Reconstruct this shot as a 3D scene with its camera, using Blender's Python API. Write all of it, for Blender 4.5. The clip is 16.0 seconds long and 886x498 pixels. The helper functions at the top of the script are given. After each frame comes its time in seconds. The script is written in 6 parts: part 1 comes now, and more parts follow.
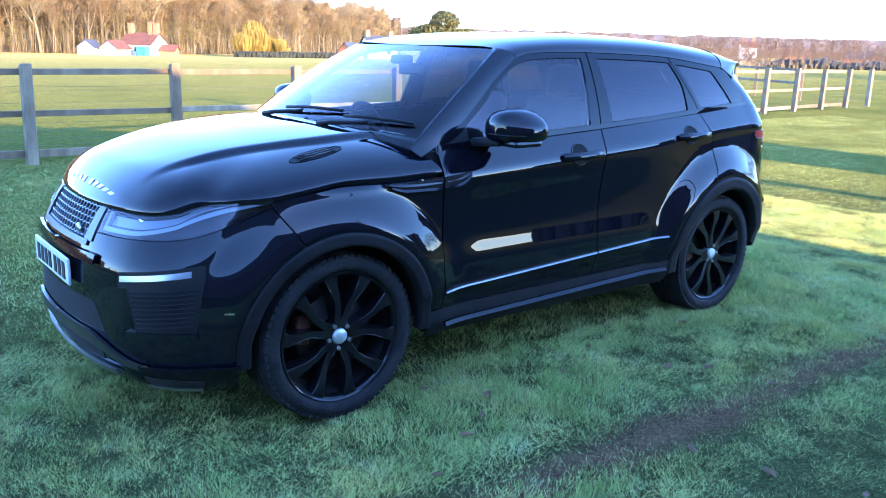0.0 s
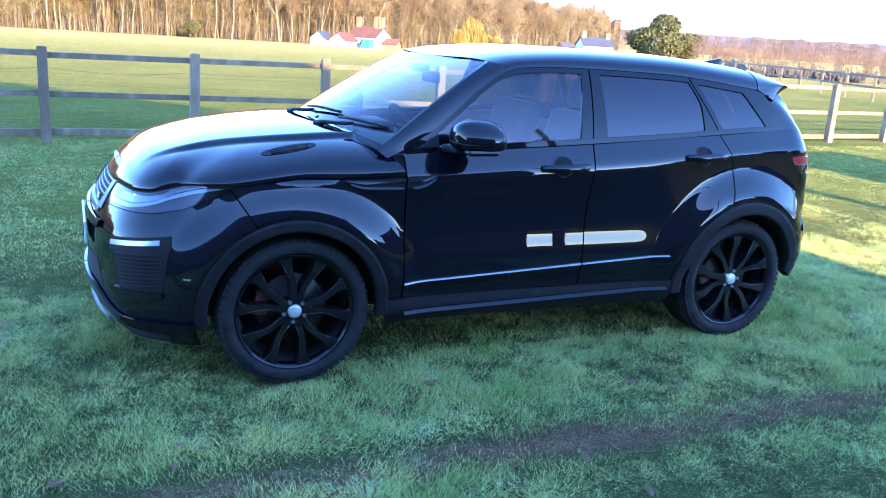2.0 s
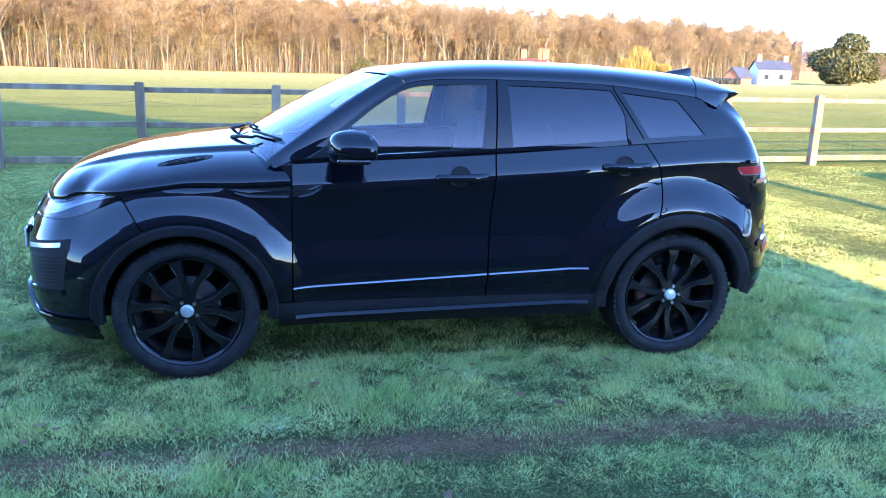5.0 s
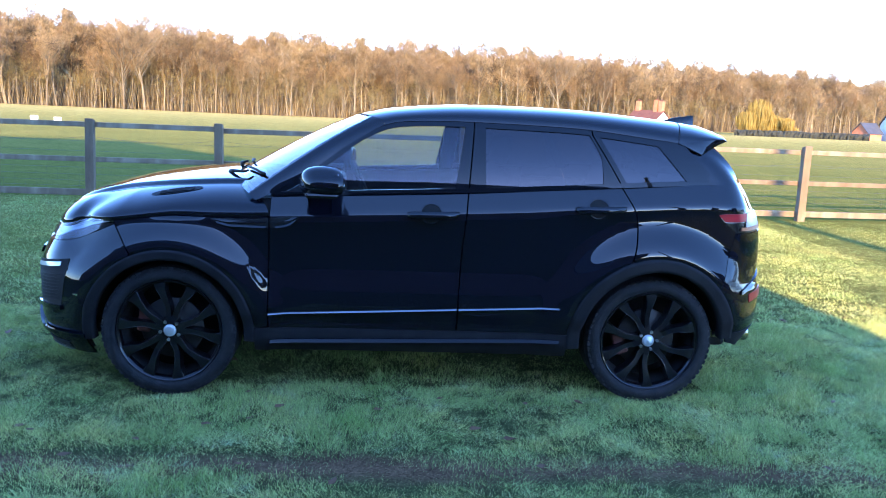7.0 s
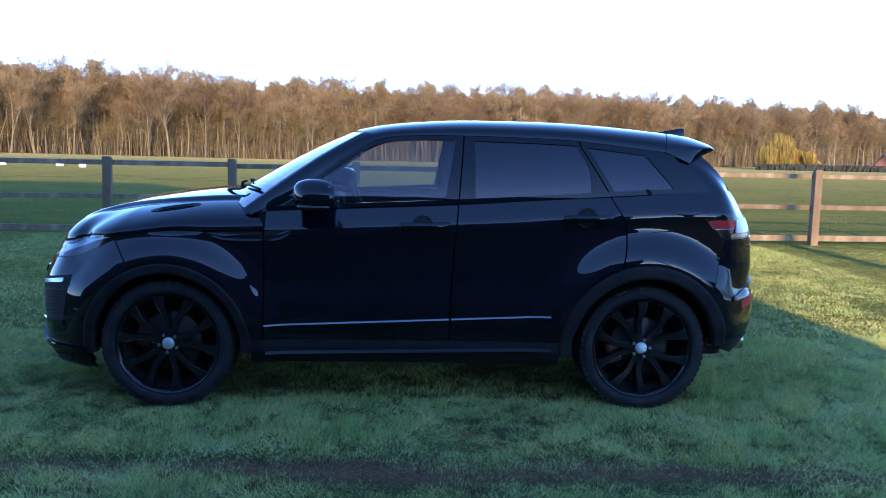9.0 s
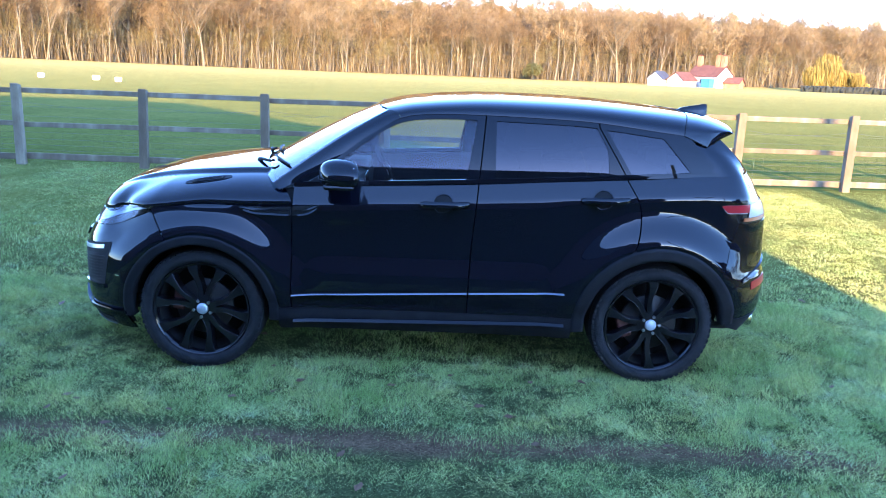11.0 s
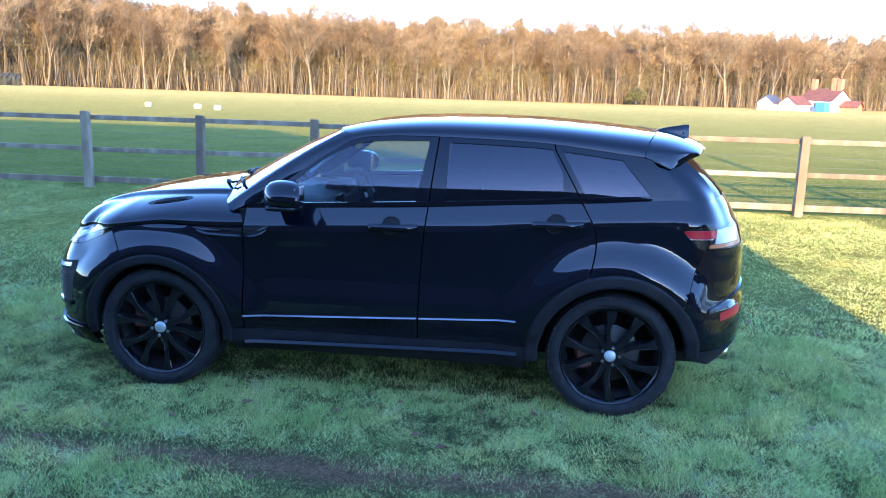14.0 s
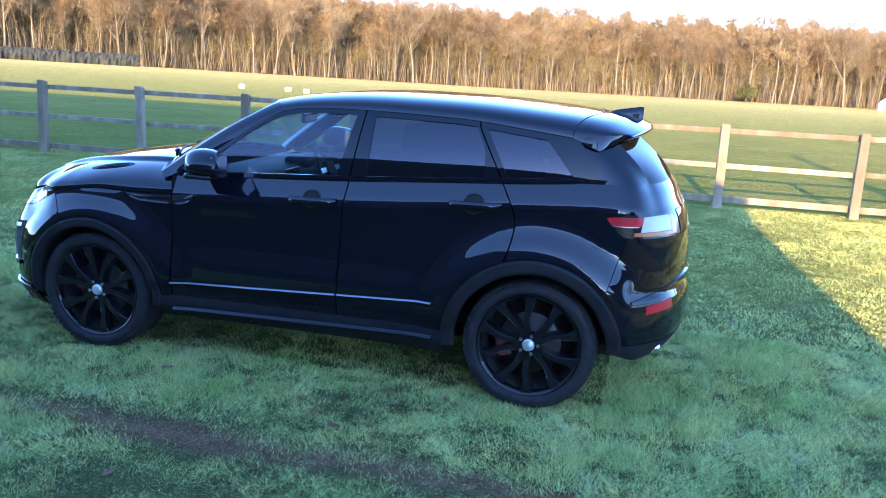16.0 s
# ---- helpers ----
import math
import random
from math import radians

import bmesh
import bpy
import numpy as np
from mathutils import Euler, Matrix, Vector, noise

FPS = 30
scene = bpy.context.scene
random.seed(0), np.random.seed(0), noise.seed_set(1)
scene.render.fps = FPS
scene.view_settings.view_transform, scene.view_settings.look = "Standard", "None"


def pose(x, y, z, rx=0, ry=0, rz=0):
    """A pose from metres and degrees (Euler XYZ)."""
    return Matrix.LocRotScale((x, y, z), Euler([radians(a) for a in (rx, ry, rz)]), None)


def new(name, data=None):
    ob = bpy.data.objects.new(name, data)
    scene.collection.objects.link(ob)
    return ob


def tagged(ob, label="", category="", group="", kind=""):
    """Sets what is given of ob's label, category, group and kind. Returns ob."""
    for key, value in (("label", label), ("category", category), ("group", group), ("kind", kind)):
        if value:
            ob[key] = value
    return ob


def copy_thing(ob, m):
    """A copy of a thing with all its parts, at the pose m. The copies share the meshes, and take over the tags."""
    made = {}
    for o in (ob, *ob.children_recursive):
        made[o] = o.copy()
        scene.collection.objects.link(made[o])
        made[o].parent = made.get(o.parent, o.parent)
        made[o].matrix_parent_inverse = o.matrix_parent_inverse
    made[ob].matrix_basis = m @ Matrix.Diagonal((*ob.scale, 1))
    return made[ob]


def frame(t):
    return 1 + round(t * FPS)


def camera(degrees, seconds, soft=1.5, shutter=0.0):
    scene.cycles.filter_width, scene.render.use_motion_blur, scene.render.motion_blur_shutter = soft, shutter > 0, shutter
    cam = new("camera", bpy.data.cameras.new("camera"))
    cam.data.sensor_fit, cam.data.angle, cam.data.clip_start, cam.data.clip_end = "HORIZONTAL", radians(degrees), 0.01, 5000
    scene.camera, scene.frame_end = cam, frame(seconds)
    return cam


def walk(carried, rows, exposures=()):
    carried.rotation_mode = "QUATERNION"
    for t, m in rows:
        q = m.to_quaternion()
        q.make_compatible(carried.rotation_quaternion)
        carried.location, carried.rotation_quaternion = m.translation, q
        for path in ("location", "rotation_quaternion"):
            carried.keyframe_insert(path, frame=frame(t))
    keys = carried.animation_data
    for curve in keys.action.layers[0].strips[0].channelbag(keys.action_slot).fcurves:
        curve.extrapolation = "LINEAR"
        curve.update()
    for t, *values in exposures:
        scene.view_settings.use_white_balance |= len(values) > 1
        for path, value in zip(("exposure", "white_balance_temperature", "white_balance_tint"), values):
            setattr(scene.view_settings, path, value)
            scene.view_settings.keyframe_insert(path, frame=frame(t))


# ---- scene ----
cam = camera(56.4, 16.0, soft=1.0)
METRES = 6.0998
START = pose(-3.054, -3.698, 1.564, -13.977, -1.763, -38.419)
ROWS = [
    (0.0, 0.0, 0.0, 0.0, 0.0, 0.0, -0.0),
    (0.5, 0.056, -0.0238, 0.0087, 3.62, -0.0, -2.1),
    (1.0, 0.0997, -0.0216, 0.0103, 6.77, -0.85, -4.31),
    (1.5, 0.1441, -0.0244, 0.0097, 9.77, -1.15, -5.72),
    (2.0, 0.1874, -0.0265, 0.007, 13.83, -0.69, -5.55),
    (2.5, 0.2217, -0.0163, 0.0051, 16.1, -0.98, -4.72),
    (3.0, 0.2616, -0.0063, 0.008, 17.2, -0.52, -4.53),
    (3.5, 0.3064, -0.0043, 0.0048, 19.58, -0.15, -5.81),
    (4.0, 0.3442, 0.0064, 0.0048, 21.73, -0.16, -5.85),
    (4.5, 0.3765, 0.0216, 0.009, 23.35, 0.0, -5.79),
    (7.0, 0.5281, 0.0778, 0.0166, 33.1, 2.55, -8.82),
    (7.5, 0.5416, 0.0748, 0.011, 32.83, 3.95, -8.65),
    (8.0, 0.5464, 0.0688, 0.003, 32.51, 5.46, -8.3),
    (8.5, 0.5544, 0.0806, -0.0041, 33.15, 6.43, -7.75),
    (9.0, 0.5609, 0.0867, -0.0073, 34.75, 5.14, -7.95),
    (11.5, 0.5882, 0.0598, 0.0576, 37.85, -1.61, -9.76),
    (12.0, 0.5904, 0.0721, 0.0589, 39.94, -1.52, -9.4),
    (12.5, 0.5966, 0.0998, 0.0646, 41.06, -1.56, -9.11),
    (13.0, 0.6236, 0.1193, 0.0673, 41.53, -0.84, -9.48),
    (13.5, 0.6556, 0.1381, 0.0699, 42.84, -0.55, -9.62),
    (14.0, 0.6807, 0.1661, 0.0727, 44.2, -0.54, -10.27),
    (14.5, 0.7155, 0.1973, 0.0814, 46.36, -0.49, -11.67),
    (15.0, 0.7439, 0.2281, 0.0847, 48.36, -0.57, -12.17),
    (15.5, 0.7533, 0.2673, 0.0896, 49.34, -1.52, -12.8),
    (16.0, 0.7746, 0.3001, 0.0936, 51.2, -2.58, -12.89),
]
STOPS = 3.40
EXPOSURES = [(t, STOPS + e, k, 17) for t, e, k in ((0.0, 0.28, 5300), (1.0, 0.28, 5300), (2.5, 0.40, 5150), (4.7, 0.42, 5250), (6.8, -0.06, 5300), (7.0, -0.06, 5300), (7.5, -0.22, 5300), (8.0, -0.40, 5300), (8.5, -1.05, 5200), (9.0, -1.08, 5200), (9.6, -1.0, 5250), (10.8, 0.0, 5400), (11.3, 0.46, 5400), (12.2, 0.46, 5400), (13.0, 0.36, 5400), (14.0, 0.10, 5350), (16.0, 0.06, 5350))]
walk(cam, [(t, START @ pose(METRES * x, METRES * y, METRES * z, 90 + pitch, roll, yaw)) for t, x, y, z, yaw, pitch, roll in ROWS], EXPOSURES)

# ---- light ----
SUN_HEIGHT = 16.5
SUN_AWAY = Vector((-0.07, 0.997, 0)).normalized()
world = bpy.data.worlds.new("sky")
scene.world = world
world.use_nodes = True
wn = world.node_tree.nodes
sky = wn.new("ShaderNodeTexSky")
sky.sky_type = "NISHITA"
sky.sun_disc = False
sky.sun_elevation = radians(SUN_HEIGHT)
sky.sun_rotation = math.atan2(-SUN_AWAY.x, -SUN_AWAY.y)
sky.air_density, sky.dust_density, sky.ozone_density = 0.7, 0.15, 3.0
wn["Background"].inputs["Strength"].default_value = 0.15
world.node_tree.links.new(sky.outputs[0], wn["Background"].inputs["Color"])
sun_data = bpy.data.lights.new("sun", "SUN")
sun_data.energy, sun_data.angle, sun_data.color = 2.4, radians(0.5), (1.0, 0.62, 0.24)
sun = new("sun", sun_data)
beam = Vector((SUN_AWAY.x, SUN_AWAY.y, -math.tan(radians(SUN_HEIGHT))))
sun.matrix_world = Matrix.Translation((0, -30, 30)) @ beam.to_track_quat("-Z", "Y").to_matrix().to_4x4()


# ---- materials ----
def material(name, color, rough=0.6, metal=0.0, coat=0.0, spec=0.5):
    m = bpy.data.materials.new(name)
    m.use_nodes = True
    b = m.node_tree.nodes["Principled BSDF"]
    b.inputs["Base Color"].default_value = (*color, 1)
    b.inputs["Roughness"].default_value = rough
    b.inputs["Metallic"].default_value = metal
    b.inputs["Coat Weight"].default_value = coat
    b.inputs["Coat Roughness"].default_value = 0.02
    b.inputs["Specular IOR Level"].default_value = spec
    return m


def node(m, kind, **values):
    n = m.node_tree.nodes.new(kind)
    for key, value in values.items():
        n.inputs[key].default_value = value
    return n


def link(m, a, out, b, into):
    m.node_tree.links.new(a.outputs[out], b.inputs[into])


def ramp(m, source, out, stops):
    """A colour ramp fed by one output; stops: (position, colour)."""
    r = m.node_tree.nodes.new("ShaderNodeValToRGB")
    while len(r.color_ramp.elements) < len(stops):
        r.color_ramp.elements.new(0.5)
    for e, (at, c) in zip(r.color_ramp.elements, stops):
        e.position, e.color = at, (*c, 1)
    link(m, source, out, r, "Fac")
    return r


def speckled(name, stops, scale, rough=0.7, bump=0.0, detail=6.0, stretch=(1, 1, 1), by_object=0.0, coat=0.0, fine=0.0, spec=0.4):
    """A material whose colour runs through stops by noise at two scales, with relief."""
    m = material(name, stops[0][1], rough, coat=coat, spec=spec)
    b = m.node_tree.nodes["Principled BSDF"]
    at = node(m, "ShaderNodeTexCoord")
    place = node(m, "ShaderNodeMapping")
    place.inputs["Scale"].default_value = stretch
    link(m, at, "Object", place, "Vector")
    big = node(m, "ShaderNodeTexNoise", Scale=scale, Detail=detail, Roughness=0.65)
    link(m, place, 0, big, "Vector")
    last, out = big, "Fac"
    if by_object:
        info = node(m, "ShaderNodeObjectInfo")
        add = node(m, "ShaderNodeMath")
        add.operation = "MULTIPLY_ADD"
        add.inputs[1].default_value = by_object
        link(m, info, "Random", add, 0)
        link(m, big, "Fac", add, 2)
        sub = node(m, "ShaderNodeMath")
        sub.operation = "SUBTRACT"
        sub.inputs[1].default_value = by_object / 2
        link(m, add, 0, sub, 0)
        last, out = sub, 0
    r = ramp(m, last, out, stops)
    link(m, r, 0, b, "Base Color")
    if bump:
        small = node(m, "ShaderNodeTexNoise", Scale=fine or scale * 8, Detail=4.0)
        link(m, place, 0, small, "Vector")
        bp = node(m, "ShaderNodeBump", Strength=bump, Distance=0.02)
        link(m, small, "Fac", bp, "Height")
        link(m, bp, 0, b, "Normal")
    return m


def glass(name, tint, mix):
    """Car glass: clear with a tint, mirror-like by its angle."""
    m = bpy.data.materials.new(name)
    m.use_nodes = True
    t = m.node_tree
    t.nodes.clear()
    out = t.nodes.new("ShaderNodeOutputMaterial")
    clear = t.nodes.new("ShaderNodeBsdfTransparent")
    clear.inputs[0].default_value = (*tint, 1)
    gloss = t.nodes.new("ShaderNodeBsdfGlossy")
    gloss.inputs["Roughness"].default_value = 0.01
    gloss.inputs[0].default_value = (1.0, 0.94, 1.0, 1)
    edge = t.nodes.new("ShaderNodeLayerWeight")
    edge.inputs["Blend"].default_value = 0.5
    steep = t.nodes.new("ShaderNodeMath")
    steep.operation = "POWER"
    steep.inputs[1].default_value = 5.0
    t.links.new(edge.outputs["Facing"], steep.inputs[0])
    fres = t.nodes.new("ShaderNodeMath")
    fres.operation = "MULTIPLY_ADD"
    fres.inputs[1].default_value, fres.inputs[2].default_value = 1 - mix, mix
    t.links.new(steep.outputs[0], fres.inputs[0])
    both = t.nodes.new("ShaderNodeMixShader")
    t.links.new(fres.outputs[0], both.inputs[0])
    t.links.new(clear.outputs[0], both.inputs[1])
    t.links.new(gloss.outputs[0], both.inputs[2])
    t.links.new(both.outputs[0], out.inputs[0])
    return m


def car_paint():
    m = material("black metallic paint", (0.004, 0.0045, 0.008), 0.35, 0.0, 1.0, 0.0)
    b = m.node_tree.nodes["Principled BSDF"]
    b.inputs["Coat IOR"].default_value = 1.42
    at = node(m, "ShaderNodeTexCoord")
    n = node(m, "ShaderNodeTexNoise", Scale=3.0, Detail=5.0)
    link(m, at, "Object", n, "Vector")
    r = ramp(m, n, "Fac", [(0.35, (0.008, 0.008, 0.008)), (0.75, (0.025, 0.025, 0.025))])
    link(m, r, 0, b, "Coat Roughness")
    return m


PAINT = car_paint()
SURROUND = material("dark grey satin metal", (0.10, 0.105, 0.115), 0.35, 0.9)
REFLECT = material("lamp reflector", (0.16, 0.17, 0.19), 0.3, 0.6)
GLOSS_BLACK = material("gloss black trim", (0.004, 0.004, 0.005), 0.25, 0, 0.25, 0.35)
WHEEL_BLACK = material("gloss black alloy", (0.006, 0.006, 0.008), 0.3, 0, 0.45, 0.1)
SATIN = speckled("satin black plastic", [(0.3, (0.008, 0.008, 0.010)), (0.7, (0.015, 0.015, 0.017))], 9.0, 0.6, 0.05, spec=0.15)
PILLAR = material("glossy black window frame", (0.004, 0.004, 0.006), 0.3, 0, 0.55, 0.0)
RUBBER = speckled("tyre rubber", [(0.3, (0.009, 0.009, 0.011)), (0.75, (0.024, 0.024, 0.025))], 14.0, 0.75, 0.3, spec=0.2)
# black for hollows and openings: their shade is put into the colour
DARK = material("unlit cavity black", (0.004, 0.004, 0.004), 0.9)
CHROME = material("bright chrome", (0.75, 0.77, 0.8), 0.12, 1.0)
SILVER = material("satin silver", (0.42, 0.44, 0.47), 0.32, 1.0)
PALE = material("pale satin metal", (0.72, 0.74, 0.76), 0.45, 0.5)
STRIP = material("dull silver strip", (0.20, 0.21, 0.23), 0.38, 1.0)
BEAD = material("grey bead for spoke highlights", (0.05, 0.052, 0.056), 0.12, 0.6, 1.0)
CAP = material("brushed silver cap", (0.55, 0.57, 0.60), 0.45, 0.7)
DISC = material("brake steel", (0.03, 0.029, 0.028), 0.5, 0.6)
CALIPER = material("rusty red caliper", (0.09, 0.025, 0.02), 0.6)
LIGHT_GLASS = glass("lamp cover", (0.92, 0.95, 1.0), 0.06)
WINDSCREEN = glass("windscreen glass", (0.60, 0.69, 0.71), 0.032)
SIDE_GLASS = glass("door glass", (0.62, 0.68, 0.69), 0.048)
PRIVACY = glass("privacy glass", (0.05, 0.05, 0.055), 0.045)
REAR_GLASS = material("dark rear glass", (0.004, 0.004, 0.006), 0.12, 0, 0.3, 0.0)
RED_LENS = material("red lamp lens", (0.34, 0.010, 0.018), 0.35, 0, 0.3, 0.2)
WHITE_LENS = material("clear lamp reflector", (0.42, 0.38, 0.38), 0.3, 0.0, 0.4)
AMBER_LENS = material("amber lamp lens", (0.36, 0.11, 0.03), 0.35, 0.0, 0.3)
LED_WHITE = material("pale daylight bar", (0.20, 0.22, 0.26), 0.35, 0.0, 0.2)
LEATHER = speckled("dark grey leather", [(0.3, (0.010, 0.010, 0.011)), (0.7, (0.018, 0.018, 0.019))], 12.0, 0.75, 0.15, spec=0.12)
PLATE = material("number plate white", (0.72, 0.73, 0.74), 0.3)
INK = material("plate bars", (0.01, 0.01, 0.012), 0.4)
WOOD = speckled("weathered fence timber", [(0.25, (0.090, 0.062, 0.038)), (0.5, (0.165, 0.125, 0.078)), (0.75, (0.31, 0.26, 0.175))], 3.0, 0.85, 0.5, 8.0, (1, 1, 0.35), 0.25, fine=60.0)
WIRE = material("galvanised wire", (0.10, 0.10, 0.085), 0.7, 0.2)
BARK = speckled("pale winter bark", [(0.25, (0.075, 0.059, 0.035)), (0.55, (0.130, 0.105, 0.064)), (0.8, (0.22, 0.185, 0.12))], 0.8, 0.9, 0.3, by_object=0.3)
TWIG = speckled("russet bare twigs", [(0.25, (0.145, 0.096, 0.045)), (0.5, (0.215, 0.150, 0.074)), (0.8, (0.30, 0.225, 0.112))], 0.12, 0.9, by_object=0.5)


def thin(m, share):
    """Let light through a material of twigs, as through sparse sprays."""
    t = m.node_tree
    b, out = t.nodes["Principled BSDF"], t.nodes["Material Output"]
    leaf = t.nodes.new("ShaderNodeBsdfTranslucent")
    both = t.nodes.new("ShaderNodeMixShader")
    both.inputs[0].default_value = share
    t.links.new(b.inputs["Base Color"].links[0].from_socket, leaf.inputs[0])
    t.links.new(b.outputs[0], both.inputs[1])
    t.links.new(leaf.outputs[0], both.inputs[2])
    t.links.new(both.outputs[0], out.inputs[0])
    return m


def uneven(m, low, high):
    """Give every loose piece of a mesh its own tone."""
    b = m.node_tree.nodes["Principled BSDF"]
    socket = b.inputs["Base Color"].links[0].from_socket
    tone = ramp(m, node(m, "ShaderNodeNewGeometry"), "Random Per Island", [(0.0, (low,) * 3), (1.0, (high,) * 3)])
    mul = node(m, "ShaderNodeMix")
    mul.data_type, mul.blend_type = "RGBA", "MULTIPLY"
    mul.inputs[0].default_value = 1.0
    m.node_tree.links.new(socket, mul.inputs[6])
    link(m, tone, 0, mul, 7)
    link(m, mul, 2, b, "Base Color")


uneven(TWIG, 0.5, 1.45)
uneven(BARK, 0.5, 1.45)
thin(TWIG, 0.3)


# ---- mesh tools ----
def mesh(name, verts, faces, mat, parent=None, label="", smooth=True):
    me = bpy.data.meshes.new(name)
    me.from_pydata([tuple(v) for v in verts], [], faces)
    me.materials.append(mat)
    if smooth:
        me.polygons.foreach_set("use_smooth", [True] * len(me.polygons))
    me.update()
    ob = new(name, me)
    if parent:
        ob.parent = parent
    if label:
        ob["label"] = label
    return ob


def part(name, bm, mat, parent, label="", smooth=False):
    me = bpy.data.meshes.new(name)
    bmesh.ops.recalc_face_normals(bm, faces=bm.faces)
    bm.to_mesh(me)
    bm.free()
    me.materials.append(mat)
    if smooth:
        me.polygons.foreach_set("use_smooth", [True] * len(me.polygons))
    ob = new(name, me)
    if parent:
        ob.parent = parent
    if label:
        ob["label"] = label
    return ob


def thing(name, label, category, at=None, group="", kind=""):
    ob = new(name)
    ob.empty_display_size = 0.1
    if at is not None:
        ob.matrix_world = at
    return tagged(ob, label, category, group, kind)


def box_bm(size, at=(0, 0, 0), bevel=0.0, turn=None, bm=None):
    bm = bm or bmesh.new()
    made = bmesh.ops.create_cube(bm, size=1.0)["verts"]
    m = Matrix.Translation(at) @ (turn or Matrix()) @ Matrix.Diagonal((*size, 1))
    bmesh.ops.transform(bm, matrix=m, verts=made)
    if bevel:
        edges = list({e for v in made for e in v.link_edges})
        bmesh.ops.bevel(bm, geom=edges, offset=bevel, segments=2, affect="EDGES", profile=0.5)
    return bm


def tube(points, radii, sides=8, closed=False):
    """Verts and faces of a round bar along points."""
    verts, faces = [], []
    n = len(points)
    pts = [Vector(p) for p in points]
    for i, p in enumerate(pts):
        a, b = pts[(i - 1) % n if closed else max(i - 1, 0)], pts[(i + 1) % n if closed else min(i + 1, n - 1)]
        d = (b - a).normalized()
        u = d.cross(Vector((0, 0, 1)) if abs(d.z) < 0.9 else Vector((1, 0, 0))).normalized()
        w = d.cross(u)
        r = radii[i] if isinstance(radii, (list, tuple)) else radii
        for k in range(sides):
            c, s = math.cos(2 * math.pi * k / sides), math.sin(2 * math.pi * k / sides)
            verts.append(p + u * (r * c) + w * (r * s))
    for i in range(n if closed else n - 1):
        for k in range(sides):
            j = (i + 1) % n
            faces.append((i * sides + k, i * sides + (k + 1) % sides, j * sides + (k + 1) % sides, j * sides + k))
    if not closed:
        faces.append(tuple(range(sides))[::-1])
        faces.append(tuple((n - 1) * sides + k for k in range(sides)))
    return verts, faces


def table(pairs):
    """A smooth function through (at, value) pairs."""
    xs, ys = [p[0] for p in pairs], [p[1] for p in pairs]
    slope = []
    for i in range(len(xs)):
        a, b = max(i - 1, 0), min(i + 1, len(xs) - 1)
        slope.append((ys[b] - ys[a]) / (xs[b] - xs[a]))
    for i in range(len(xs) - 1):
        d = (ys[i + 1] - ys[i]) / (xs[i + 1] - xs[i])
        for j in (i, i + 1):
            if slope[j] * d <= 0:
                slope[j] = 0.0
            elif abs(slope[j]) > 3 * abs(d):
                slope[j] = 3 * d

    def value(x):
        if x <= xs[0]:
            return ys[0]
        if x >= xs[-1]:
            return ys[-1]
        i = next(k for k in range(len(xs) - 1) if x <= xs[k + 1])
        h = xs[i + 1] - xs[i]
        t = (x - xs[i]) / h
        return ((1 + 2 * t) * (1 - t) ** 2 * ys[i] + t * (1 - t) ** 2 * h * slope[i]
                + t * t * (3 - 2 * t) * ys[i + 1] + t * t * (t - 1) * h * slope[i + 1])
    return value


def ease(a, b, x):
    t = min(1.0, max(0.0, (x - a) / (b - a)))
    return t * t * (3 - 2 * t)


def grid_faces(nu, nv):
    return [(i * (nv + 1) + j, i * (nv + 1) + j + 1, (i + 1) * (nv + 1) + j + 1, (i + 1) * (nv + 1) + j) for i in range(nu) for j in range(nv)]


# ---- ground ----
def ground_z(x, y):
    far = max(0.0, y - 25)
    z = -3.3 * ease(0, 190, far) * (1 - 0.25 * ease(20, 140, -x)) * (1 - 0.15 * ease(60, 160, x))
    return z


